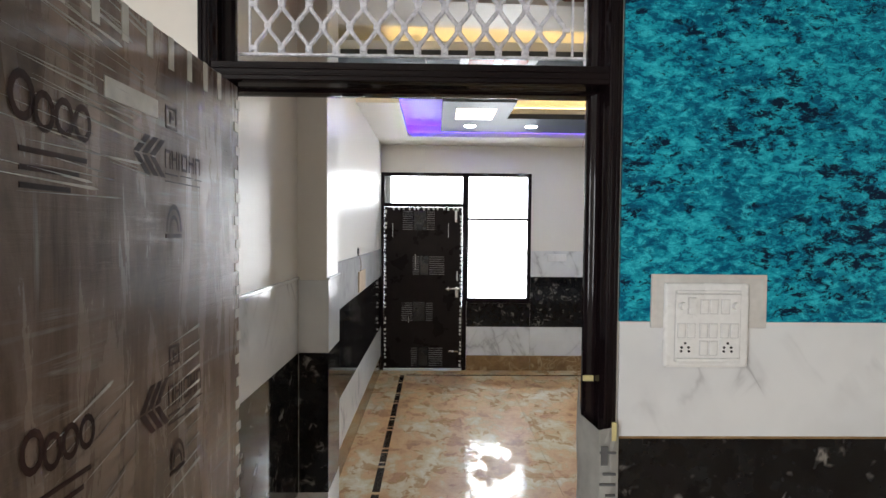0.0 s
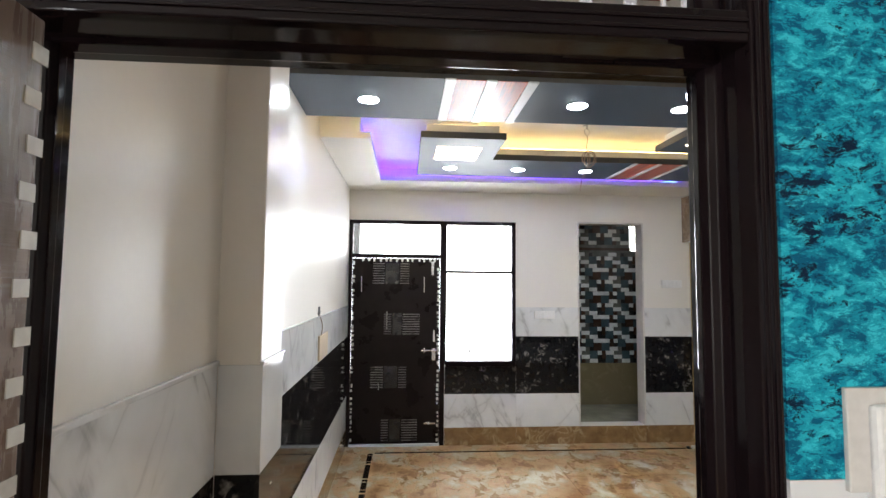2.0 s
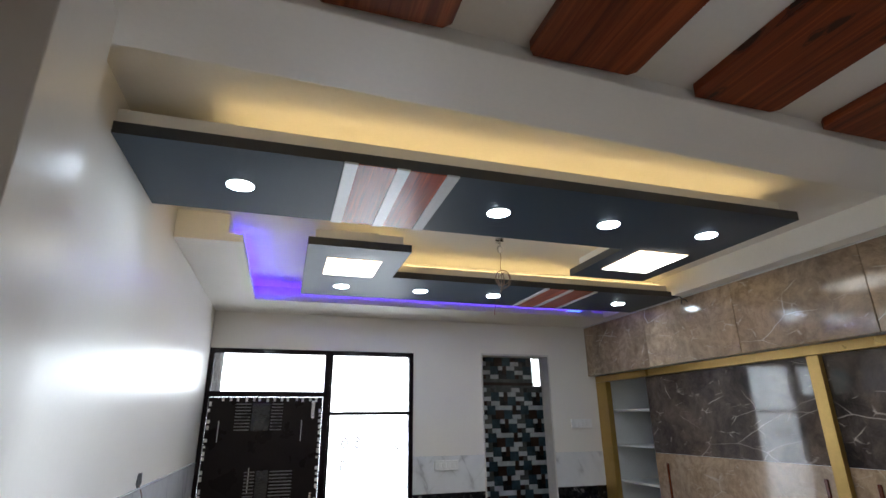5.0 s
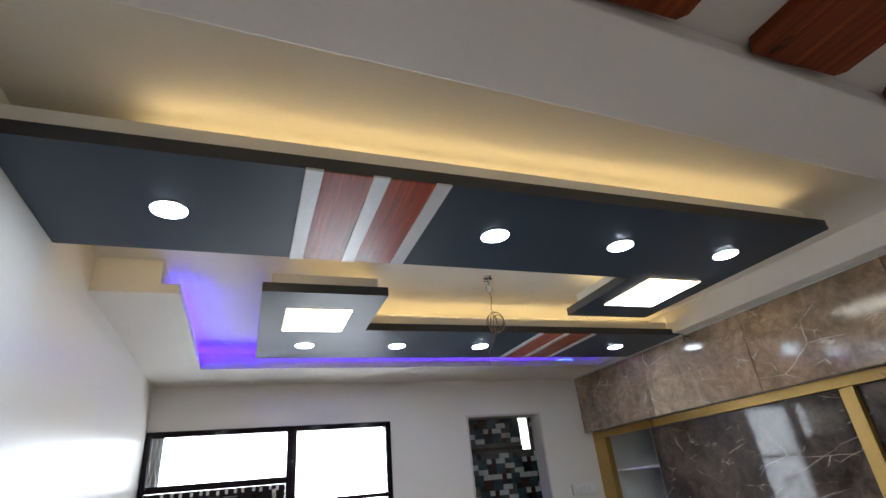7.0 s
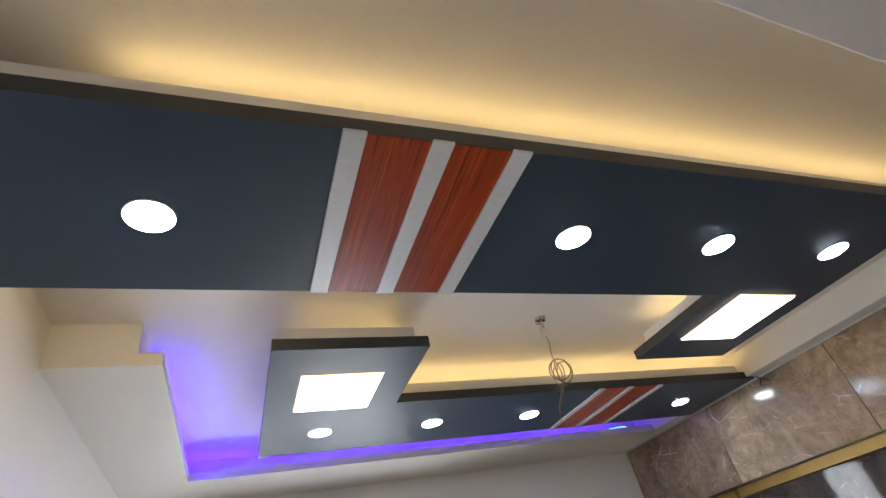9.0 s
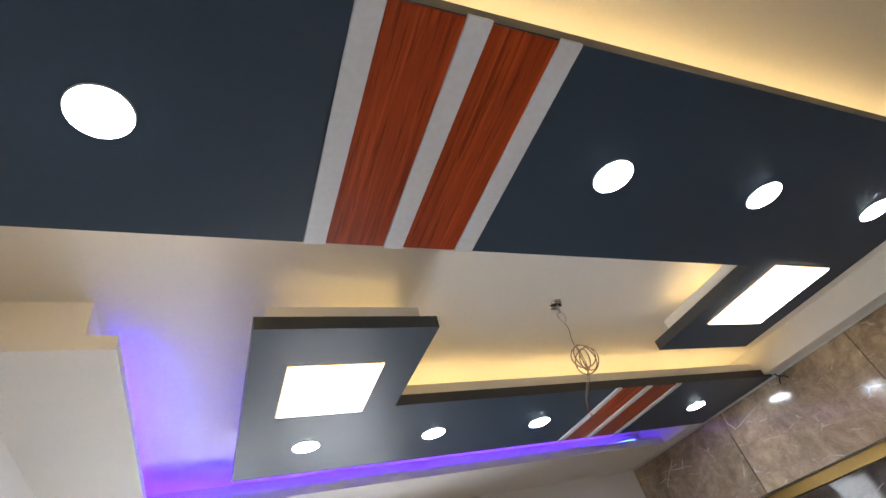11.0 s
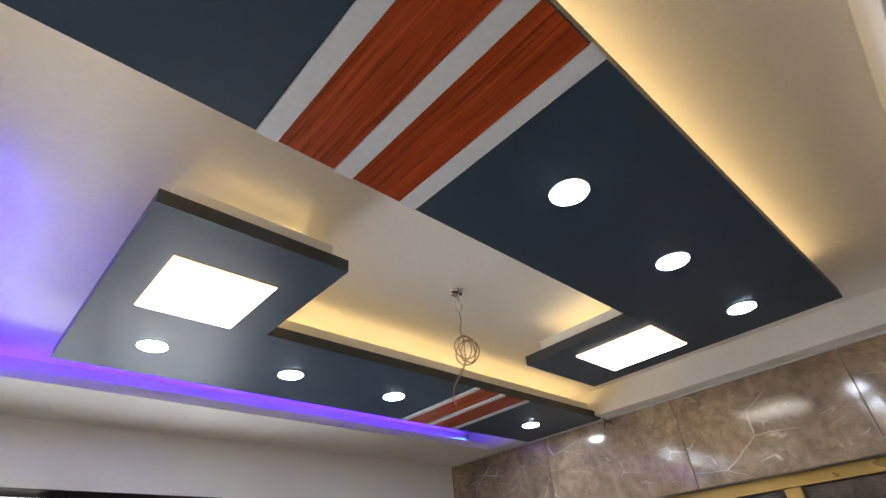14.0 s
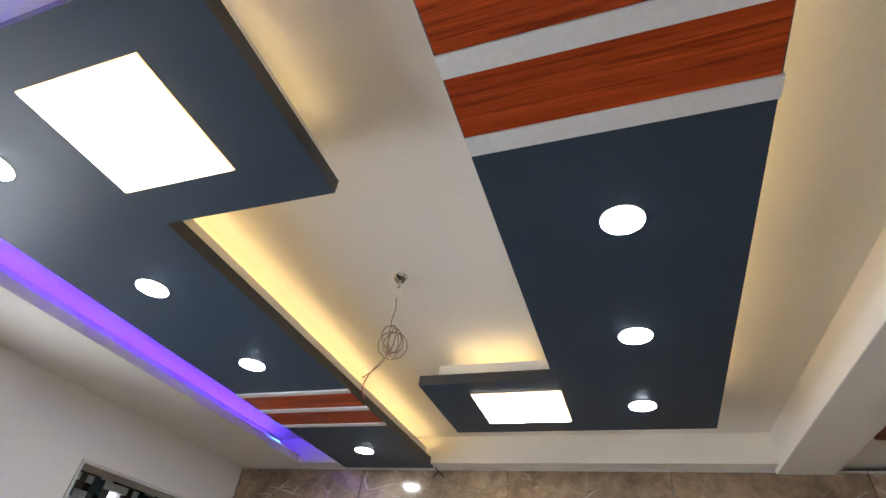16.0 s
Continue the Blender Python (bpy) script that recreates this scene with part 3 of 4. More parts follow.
panel_light(2.061, 2.400, 4.132, 4.523)

# ---------- timber planks on the passage ceiling ----------
for i in range(7):
    x0 = -0.502 + 0.5785 * i
    if x0 > 2.9:
        break
    y1 = beam_near(x0) - 0.006
    solid("ceiling_plank", prism([(x0 + 0.02, YD1 + 0.03), (x0 + 0.325, YD1 + 0.03), (x0 + 0.345, YD1 + 0.05), (x0 + 0.345, y1 - 0.02), (x0 + 0.325, y1), (x0 + 0.02, y1), (x0, y1 - 0.02), (x0, YD1 + 0.05)], 2.745, ZPC + 0.001, 0.003), PLANK,
          "knotted red-brown timber plank fixed on the ceiling", "ceiling plank", "", "passage ceiling planks")

# ---------- cable hanging from the ceiling ----------
cable = thing("hanging_cable", (1.40, 4.655, ZC), "loose grey and red electric cable coiled below a ceiling hook", "cable")
part("hook_plate", disc(disc(bmesh.new(), 1.40, 4.655, ZC - 0.012, ZC, 0.022, 0.028, 16), 1.40, 4.655, ZC - 0.05, ZC - 0.012, 0.006, 0.008, 10), CHROME, cable, "small steel hook")
part("prong", box(1.368, 1.425, 4.650, 4.658, ZC - 0.017, ZC - 0.012, 0.001), DARK, cable, "dark steel prong")
part("prong", box(1.374, 1.412, 4.664, 4.671, ZC - 0.026, ZC - 0.021, 0.001), CHROME, cable)
loop = [(1.40 + 0.018 * math.sin(a), 4.655, ZC - 0.072 + 0.026 * math.cos(a)) for a in (math.tau * i / 20 for i in range(21))]
part("ring", tube(loop, 0.0035), BOXPAINT, cable, "pale twisted loop")
drop = [(1.40 + 0.004 * math.sin(7 * s), 4.655 + 0.003 * math.cos(7 * s), ZC - 0.095 - 0.125 * s) for s in (i / 14 for i in range(15))]
part("lead", tube(drop, 0.0022), WIRE, cable)
for k in range(5):
    cx, cz, r = 1.402 + 0.009 * math.sin(2.1 * k), ZC - 0.268 - 0.005 * k, 0.046 + 0.008 * math.sin(1.7 * k)
    tw = 0.62 * k - 0.5
    pts = [(cx + r * math.cos(a) * math.cos(tw), 4.643 + r * math.cos(a) * math.sin(tw), cz + r * 1.05 * math.sin(a)) for a in (math.tau * i / 26 for i in range(27))]
    part("coil", tube(pts, 0.0024), WIRE, cable)
tail = [(1.400 - 0.030 * s + 0.006 * math.sin(6 * s), 4.645 + 0.055 * s, ZC - 0.30 - 0.14 * s) for s in (i / 14 for i in range(15))]
part("tail", tube(tail, 0.0020), WIRE, cable)
tail = [(1.405 - 0.012 * s, 4.650 + 0.075 * s * s, ZC - 0.31 - 0.10 * s) for s in (i / 14 for i in range(15))]
part("tail", tube(tail, 0.0020), WIRE, cable)
tail = [(1.372 - 0.022 * s, 4.700 - 0.02 * s + 0.008 * math.sin(4 * s), ZC - 0.435 - 0.07 * s) for s in (i / 14 for i in range(15))]
part("tail", tube(tail, 0.0015), WIRE_RED, cable, "red wire end")

cable.location = (1.364, 4.616, ZC)

# ---------- inner doorway ----------
frame_in = thing("door_frame", (0.036, YD0, 0), "black-brown gloss enamelled door frame with a fanlight", "door frame", kind="structure")
Y0 = YD0 - 0.013
PROFILE = ((0.571, Y0), (0.571, 1.872), (0.521, 1.872), (0.521, 1.836), (0.504, 1.829), (0.504, 1.812), (0.511, 1.801), (0.525, 1.797), (0.531, 1.789), (0.533, 1.760), (0.537, 1.748), (0.540, Y0))
for side in (1, -1):
    plan = [(q if side > 0 else 0.059 - q, y) for q, y in PROFILE]
    j = prism(plan[::side], 0, OZ - 0.002, 0.0025)
    for q in (0.549, 0.562):
        q = q if side > 0 else 0.059 - q
        box(q - 0.0035, q + 0.0035, Y0 - 0.004, Y0 + 0.002, 0, OZ - 0.002, 0.0015, j)
    part("jamb", j, FRAME, frame_in)


def along_x(profile, x0, x1):
    """A moulding that runs along x with the given section in y and z."""
    bm = prism([(z, y) for y, z in profile], x0, x1, 0.0025)
    for q in bm.verts:
        q.co = (q.co.z, q.co.y, q.co.x)
    return bm


h = along_x(((Y0, 2.073), (1.750, 2.070), (1.789, 2.068), (1.797, 2.064), (1.801, 2.060), (1.829, 2.057), (1.836, 2.065), (1.872, 2.065), (1.872, 2.120), (Y0, 2.120)), -0.480, 0.539)
for z in (2.088, 2.104):
    box(-0.478, 0.537, Y0 - 0.003, Y0 + 0.002, z - 0.003, z + 0.003, 0.0015, h)
part("transom", h, FRAME, frame_in)
part("head", box(-0.480, 0.539, Y0, YD1 + 0.004, OZ - 0.05, OZ - 0.002, 0.004), FRAME, frame_in)

grille = thing("fanlight_grille", (0.03, 1.84, 2.12), "pale lilac painted steel lattice grille above the door", "grille")
GY, gz0, gz1 = 1.840, 2.168, OZ - 0.052
part("rail", box(-0.456, 0.506, GY - 0.006, GY + 0.006, gz0, gz0 + 0.008, 0.002), GRILLE, grille)
part("rail", box(-0.456, 0.506, GY - 0.006, GY + 0.006, gz1 - 0.010, gz1, 0.002), GRILLE, grille)
for x in (-0.453, -0.416, 0.468, 0.503):
    part("upright", box(x - 0.003, x + 0.003, GY - 0.005, GY + 0.005, gz0 + 0.009 if abs(x) < 0.48 and x != -0.453 else 2.119, gz1 - 0.011, 0.0015), GRILLE, grille)
part("foot", box(0.062, 0.066, GY - 0.004, GY + 0.004, 2.119, gz0 - 0.0005, 0.001), GRILLE, grille)
HALF, ROW = 0.0371, 0.0590
collar = mesh_of("collar", box(-0.0098, 0.0098, -0.0070, 0.0070, -0.0075, 0.0075, 0.003), GRILLE)
for k in range(24):
    x = -0.404 + HALF * k
    path = []
    for r in range(5):
        z = gz0 + 0.021 + ROW * r
        px = x + 0.0046 if (r + k) % 2 == 0 else x + HALF - 0.0046
        path += [(px, z - 0.012 if r else gz0 + 0.008), (px, min(z + 0.012, gz1 - 0.011))]
        if (r + k) % 2 == 0 and z < gz1 - 0.02:
            piece("collar", collar, grille, (x, GY, z))
    if k == 23:
        break
    bm = bmesh.new()
    ring = []
    for i, (px, pz) in enumerate(path):
        a, b = path[max(i - 1, 0)], path[min(i + 1, len(path) - 1)]
        d = Vector((b[0] - a[0], b[1] - a[1])).normalized()
        nx, nz = -d.y * 0.0056, d.x * 0.0056
        ring.append([bm.verts.new((px + s * nx * w, GY + u, pz + s * nz * w)) for s, u, w in ((-1, -0.002, 1), (-1, -0.005, 0.5), (1, -0.005, 0.5), (1, -0.002, 1), (1, 0.004, 1), (-1, 0.004, 1))])
    for p, q in zip(ring, ring[1:]):
        for i in range(6):
            bm.faces.new((p[i], p[(i + 1) % 6], q[(i + 1) % 6], q[i]))
    part("lattice_bar", bm, GRILLE, grille)

# open leaf, wrapped in printed film
leaf = thing("door", (-0.42, 1.72, 0), "open wooden door leaf wrapped in dark printed protective film", "door")
LX0, LX1, LY0, LY1, LZ = -0.441, -0.405, 0.785, 1.724, 2.050
part("leaf", box(LX0, LX1, LY0, LY1, 0.012, LZ, 0.003), FILM, leaf)
tp = box(0, 0.0016, -0.013, 0.013, -0.011, 0.011)
tm = mesh_of("tape_mark", tp, TAPE)
for i in range(34):
    piece("tape_mark", tm, leaf, (LX1, LY1 - 0.011 + 0.004 * math.sin(3.1 * i), 0.09 + 0.0580 * i))
tp = box(0, 0.0016, -0.009, 0.009, -0.030, 0.030)
tm2 = mesh_of("tape_mark", tp, TAPE)
for i in range(12):
    piece("tape_mark", tm2, leaf, (LX1, 0.83 + 0.071 * i, LZ - 0.031))
part("tape_patch", box(LX1, LX1 + 0.0016, 1.203, 1.350, 1.888, 1.920), TAPE, leaf)


def mark(y, z, w, hgt):
    """A plain faded printed mark: an emblem of strokes and hollow blocks on the film."""
    bm = bmesh.new()
    xp = LX1 + 0.0008
    for i in range(3):
        s = w * 0.075
        x0 = y + i * s * 1.3
        for za, zb in ((hgt, hgt * 0.52), (0.0, hgt * 0.48)):
            bm.faces.new([bm.verts.new((xp, a, z + b)) for a, b in ((x0 + s * 1.9, za), (x0 + s * 2.8, za), (x0 + s * 0.9, zb), (x0, zb))])
    t = w * 0.011
    for i, wide in enumerate((0.075, 0.075, 0.016, 0.085, 0.08, 0.08)):
        a = y + w * (0.40, 0.50, 0.60, 0.645, 0.76, 0.87)[i]
        b, z0, z1 = a + w * wide, z + hgt * 0.28, z + hgt * 0.78
        box(xp - 0.0004, xp, a, a + t, z0, z1, 0, bm)
        if wide > 0.02:
            box(xp - 0.0004, xp, b - t, b, z0, z1, 0, bm)
            zc = (z1 - t * 2, (z0 + z1) / 2, z1 - t * 2, z1 - t * 2, (z0 + z1) / 2, z1 - t * 2)[i]
            box(xp - 0.0004, xp, a + t, b - t, zc, zc + t * 2, 0, bm)
            if i == 3:
                box(xp - 0.0004, xp, a + t, b - t, z0, z0 + t * 2, 0, bm)
    for a, b, q in ((0.40, 0.58, 0.10), (0.86, 0.98, 0.10), (0.40, 0.95, -0.10), (0.62, 0.82, 0.12)):
        box(xp - 0.0004, xp, y + w * a, y + w * b, z + hgt * q, z + hgt * (q + 0.04), 0, bm)
    part("printed_mark", bm, PRINT, leaf, "faded dark printed emblem")


def square_mark(y, z, w):
    """A small hollow square with a bar in it."""
    bm = bmesh.new()
    xp, t = LX1 + 0.0008, w * 0.12
    for a, b, c, d in ((0, w, 0, t), (0, w, w - t, w), (0, t, t, w - t), (w - t, w, t, w - t), (w * 0.36, w * 0.5, w * 0.25, w * 0.75), (w * 0.5, w * 0.7, w * 0.45, w * 0.58)):
        box(xp - 0.0004, xp, y + a, y + b, z + c, z + d, 0, bm)
    part("printed_mark", bm, PRINT, leaf, "faded dark square printed mark")


def round_mark(y, z, w, hgt):
    bm = bmesh.new()
    for i in range(4):
        cy, r = y + w * (0.14 + 0.25 * i), w * (0.13 if i else 0.15)
        zz = z + hgt * (0.62 if i == 0 else 0.42)
        n = 14
        out = [bm.verts.new((LX1 + 0.0012, cy + r * math.cos(a), zz + r * 1.5 * math.sin(a))) for a in (math.tau * j / n for j in range(n))]
        inn = [bm.verts.new((LX1 + 0.0012, cy + r * 0.6 * math.cos(a), zz + r * 0.95 * math.sin(a))) for a in (math.tau * j / n for j in range(n))]
        for j in range(n):
            bm.faces.new((out[j], out[(j + 1) % n], inn[(j + 1) % n], inn[j]))
    for i in range(3):
        box(LX1, LX1 + 0.0009, y + 0.1 * w, y + w * (0.95 - 0.12 * i), z - 0.030 - 0.022 * i, z - 0.023 - 0.022 * i, 0, bm)
    part("printed_mark", bm, PRINT, leaf, "faded dark rounded printed mark")


def stamp(y, z, w):
    bm = bmesh.new()
    n = 14
    for r0, r1 in ((1.0, 0.82), (0.6, 0.45)):
        out = [bm.verts.new((LX1 + 0.0012, y + w / 2 + r0 * w / 2 * math.cos(a), z + r0 * w * 0.9 * math.sin(a))) for a in (math.pi * j / n for j in range(n + 1))]
        inn = [bm.verts.new((LX1 + 0.0012, y + w / 2 + r1 * w / 2 * math.cos(a), z + r1 * w * 0.9 * math.sin(a))) for a in (math.pi * j / n for j in range(n + 1))]
        for j in range(n):
            bm.faces.new((out[j], out[j + 1], inn[j + 1], inn[j]))
    box(LX1, LX1 + 0.0012, y, y + w, z - 0.012, z - 0.004, 0, bm)
    part("printed_mark", bm, PRINT, leaf, "faded dark arched printed stamp")


mark(1.274, 1.785, 0.250, 0.068)
mark(1.285, 1.330, 0.235, 0.085)
square_mark(1.376, 1.878, 0.042)
square_mark(1.382, 1.432, 0.038)
stamp(1.374, 1.686, 0.058)
stamp(1.382, 1.235, 0.055)
round_mark(1.030, 1.812, 0.140, 0.060)
round_mark(1.038, 1.372, 0.132, 0.065)
r = random.Random(3)
# pale colour carries the bright highlights along the film's creases
FOLD_SHINE = varied("film crease highlight", (0.60, 0.58, 0.56), 0.22, 0.2, 14.0, 0.3)


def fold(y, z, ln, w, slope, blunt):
    """A raised crease, its highlight painted pale, that widens from a point to its right end at y, z."""
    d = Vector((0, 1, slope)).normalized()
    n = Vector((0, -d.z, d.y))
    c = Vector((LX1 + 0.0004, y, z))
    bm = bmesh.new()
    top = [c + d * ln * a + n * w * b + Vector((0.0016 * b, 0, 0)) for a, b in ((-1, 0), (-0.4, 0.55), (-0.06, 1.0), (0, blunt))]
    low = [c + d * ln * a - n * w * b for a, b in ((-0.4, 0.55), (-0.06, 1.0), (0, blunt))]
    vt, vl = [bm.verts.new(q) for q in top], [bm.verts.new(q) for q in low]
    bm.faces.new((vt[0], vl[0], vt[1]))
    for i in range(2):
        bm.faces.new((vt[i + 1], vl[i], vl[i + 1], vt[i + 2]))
    part("fold_shine", bm, FOLD_SHINE, leaf, "film crease with its highlight painted pale")


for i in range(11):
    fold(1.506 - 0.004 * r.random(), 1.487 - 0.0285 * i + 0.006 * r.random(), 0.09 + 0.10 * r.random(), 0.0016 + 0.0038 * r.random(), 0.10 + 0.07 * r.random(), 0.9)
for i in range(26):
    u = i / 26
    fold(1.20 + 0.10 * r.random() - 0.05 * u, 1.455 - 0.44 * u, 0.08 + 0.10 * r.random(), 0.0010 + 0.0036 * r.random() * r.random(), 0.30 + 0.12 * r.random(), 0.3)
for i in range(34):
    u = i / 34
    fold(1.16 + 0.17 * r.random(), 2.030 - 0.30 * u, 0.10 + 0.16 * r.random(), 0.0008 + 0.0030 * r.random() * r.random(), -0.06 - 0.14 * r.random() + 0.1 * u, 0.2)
# newspaper and tape round the jamb foot
wrap = thing("newspaper_wrap", (0.55, YD0, 0), "old newspaper wrapped and taped round the door jamb foot", "newspaper")
bm = bmesh.new()
rows = 16
ring = []
for i in range(rows + 1):
    z, u = 1.175 * i / rows + 0.004, i / rows
    w = 0.003 * math.sin(i * 2.3) + 0.002 * math.sin(i * 5.1)
    ring.append([bm.verts.new(c) for c in ((0.514 + w, YD1 + 0.010, z + 0.13 * u), (0.496 - w, 1.824, z + 0.11 * u + 0.008 * math.sin(i)), (0.500 + w, 1.800, z + 0.015 * u), (0.526 + w, Y0 - 0.008 + w, z), (0.552 + w, Y0 - 0.014 - w, z + 0.006 * math.cos(2 * i)), (OX1 + 0.003, Y0 - 0.010, z + 0.012 * u))])
for p, q in zip(ring, ring[1:]):
    for i in range(5):
        bm.faces.new((p[i], p[i + 1], q[i + 1], q[i]))
bmesh.ops.solidify(bm, geom=bm.faces, thickness=0.002)
part("sheet", bm, PAPER, wrap)
for i in range(16):
    z = 0.70 + 0.028 * i
    if i % 5 != 4:
        part("print_line", box(0.524 + 0.008 * (i % 3), 0.566, Y0 - 0.0215, Y0 - 0.0185, z, z + 0.006), INK, wrap, "grey line of print")
part("print_block", box(0.527, 0.544, Y0 - 0.022, Y0 - 0.0185, 1.09, 1.14), INK, wrap, "grey printed picture")
part("tape", box(0.554, 0.566, Y0 - 0.022, Y0 - 0.018, 1.155, 1.203), YELLOW, wrap, "yellow masking tape")
part("tape", box(0.500, 0.536, 1.7925, 1.7965, 1.288, 1.303), YELLOW, wrap, "yellow masking tape")


# ---------- switchboards ----------
def switchboard():
    y = YD0
    solid("wall_patch", box(0.657, 0.960, YD0 - 0.018, YD0 - 0.009, D4F - 0.02, 1.586, 0.002), BOXPAINT, "grey-white unpainted patch behind the switchboard", "wall patch", "structure")
    s = thing("switchboard", (0.796, y, 1.345), "large white plastic switchboard with switches and two sockets", "switchboard")
    part("back_box", box(0.690, 0.902, y - 0.018, y - 0.004, 1.350, 1.562, 0.004), PLASTIC, s)
    part("cover", box(0.686, 0.906, y - 0.032, y - 0.016, 1.345, 1.565, 0.007), PLASTIC, s)
    # grey plate in place of a recess: the gap's shade is its colour
    part("rim_shade", box(0.711, 0.883, y - 0.0328, y - 0.028, 1.362, 1.545), GAP_SHADE, s, "grey plate painted as gap shade")
    part("face", box(0.7135, 0.8805, y - 0.036, y - 0.026, 1.372, 1.536, 0.0015), PLASTIC, s)
    for z0, z1 in ((1.3605, 1.3715), (1.5385, 1.5465)):
        part("rail", box(0.713, 0.881, y - 0.040, y - 0.030, z0, z1, 0.003), PLASTIC, s)
    switches = [(0.7435, 1.487)] + [(q, 1.487) for q in (0.776, 0.801, 0.831)] + [(q, 1.425) for q in (0.718, 0.743, 0.775, 0.800, 0.830, 0.855)] + [(q, 1.380) for q in (0.776, 0.801)]
    for n, (x0, z0) in enumerate(switches):
        up = 0.0415 if n == 0 else 0.036
        bm = box(x0, x0 + 0.0195, y - (0.046 if n == 0 else 0.0405), y - 0.035, z0, z0 + up, 0.0025)
        for q in bm.verts:
            if q.co.y < y - 0.037 and q.co.z < z0 + up * 0.5 and n:
                q.co.y += 0.003
        part("switch", bm, PLASTIC, s)
        # slightly larger grey backing, painted as the shade round each switch
        part("gap", box(x0 - 0.0016, x0 + 0.0211, y - 0.0367, y - 0.035, z0 - 0.0016, z0 + up + 0.0016), GAP_SHADE, s, "grey plate painted as gap shade")

    def facing(cx, cz, r0, r1, depth, back, name, material, parent, note="", n=18):
        bm = disc(bmesh.new(), 0, 0, 0, depth, r0, r1, n)
        bmesh.ops.rotate(bm, verts=bm.verts, matrix=Matrix.Rotation(radians(90), 3, "X"))
        bmesh.ops.translate(bm, verts=bm.verts, vec=(cx, back, cz))
        part(name, bm, material, parent, note)

    for cx in (0.7295, 0.867):
        facing(cx, 1.507, 0.0105, 0.0085, 0.012, y - 0.035, "indicator", PLASTIC, s)
    for cx in (0.737, 0.8475):
        sk = part("socket", box(cx - 0.021, cx + 0.021, y - 0.038, y - 0.035, 1.378, 1.420, 0.001), PLASTIC, s)
        for dx, dz in ((0, 0.033), (-0.009, 0.022), (0.009, 0.022), (-0.010, 0.012), (0.010, 0.012)):
            # flat black discs painted as the dark inside the pin holes
            facing(cx + dx, 1.378 + dz, 0.0034, 0.0034, 0.0012, y - 0.0378, "pin_hole", DARK, sk, "pin hole, its dark inside a black disc", 10)


switchboard()


def small_switch(x0, x1, z0, z1):
    y = YF - 0.010
    s = thing("switch_plate", ((x0 + x1) / 2, y, z0), "white plastic wall switch plate", "switch", "wall switch plates")
    part("plate", box(x0, x1, y - 0.016, y + 0.004, z0, z1, 0.004), PLASTIC, s)
    w = (x1 - x0 - 0.05) / 4
    for i in range(4):
        part("switch", box(x0 + 0.025 + i * w + 0.003, x0 + 0.025 + (i + 1) * w - 0.003, y - 0.021, y - 0.015, z0 + 0.022, z1 - 0.022, 0.002), PLASTIC, s)


small_switch(1.483, 1.712, 1.352, 1.440)
small_switch(2.945, 3.180, 1.706, 1.792)

# hole and cardboard patch in the left wall
# flat black disc on the wall, painted as the shade inside the hole
bm = bmesh.new()
disc(bm, 0, 0, 0, 0.003, 0.040, 0.044, 5)
bmesh.ops.rotate(bm, verts=bm.verts, matrix=Matrix.Rotation(radians(90), 3, "Y"))
bmesh.ops.scale(bm, verts=bm.verts, vec=(1, 1.3, 1.0))
bmesh.ops.translate(bm, verts=bm.verts, vec=(XL, 4.78, 1.52))
solid("conduit_hole", bm, DARK, "open conduit hole in the painted wall, its dark inside a black disc", "hole", kind="")
solid("wall_wire", tube([(XL + 0.004 + 0.018 * math.sin(2.6 * u), 4.78 + 0.05 * u + 0.02 * math.sin(5 * u), 1.50 - 0.17 * u) for u in (q / 14 for q in range(15))], 0.0028), WIRE, "thin grey wire hanging out of the conduit hole", "wire", kind="")
solid("cardboard_patch", box(XL + 0.009, XL + 0.022, 4.72, 5.10, 1.175, 1.350, 0.002), CARD, "tan cardboard patch taped on the tiled dado", "cardboard", kind="")

# ---------- entrance door and window ----------
door = thing("door_1", (-0.06, YF, 0), "dark steel entrance door with louvred panels, closed", "door", kind="structure")
yf = YF - 0.012
for x0, x1, z0, z1 in ((DX0, -0.520, 0, 2.42), (0.436, WX0, 0, 2.42), (-0.520, 0.436, 2.003, 2.050), (-0.520, 0.436, 2.378, 2.42)):
    part("frame", box(x0, x1, yf, YF + 0.09, z0, z1, 0.004), FRAME, door)
part("leaf", box(-0.518, 0.434, YF + 0.004, YF + 0.042, 0.022, 2.001, 0.003), DOOR, door)
part("threshold", box(-0.52, 0.436, YF - 0.028, YF + 0.10, 0.0, 0.021, 0.002), STRIP, door, "pale painted threshold")
for xa, xb, xc, xd, zc in ((-0.295, -0.170, 0.000, 0.097, 1.838), (-0.170, -0.087, 0.032, 0.216, 1.290), (-0.304, -0.170, -0.007, 0.078, 0.722), (-0.185, -0.108, 0.032, 0.201, 0.165)):
    part("panel", box(xb + 0.008, xc - 0.008, YF - 0.004, YF + 0.006, zc - 0.118, zc + 0.118, 0.004), DOOR_PANEL, door, "smooth pressed panel")
    for x0, x1 in ((xa, xb), (xc, xd)):
        for i in range(9):
            z = zc - 0.112 + 0.0265 * i
            part("louvre", box(x0, x1, YF - 0.003, YF + 0.006, z, z + 0.009, 0.002), LOUVRE, door)
for x0, zc, ln in ((-0.42, 1.72, 0.17), (0.26, 1.72, 0.17), (-0.14, 1.33, 0.20), (-0.22, 0.62, 0.07)):
    part("scuff", box(x0, x0 + 0.007, YF + 0.001, YF + 0.005, zc - ln / 2, zc + ln / 2), TAPE, door, "thin pale tear in the film")
tm3 = mesh_of("tape_mark", box(-0.010, 0.010, -0.0016, 0, -0.015, 0.015), TAPE)
r = random.Random(11)
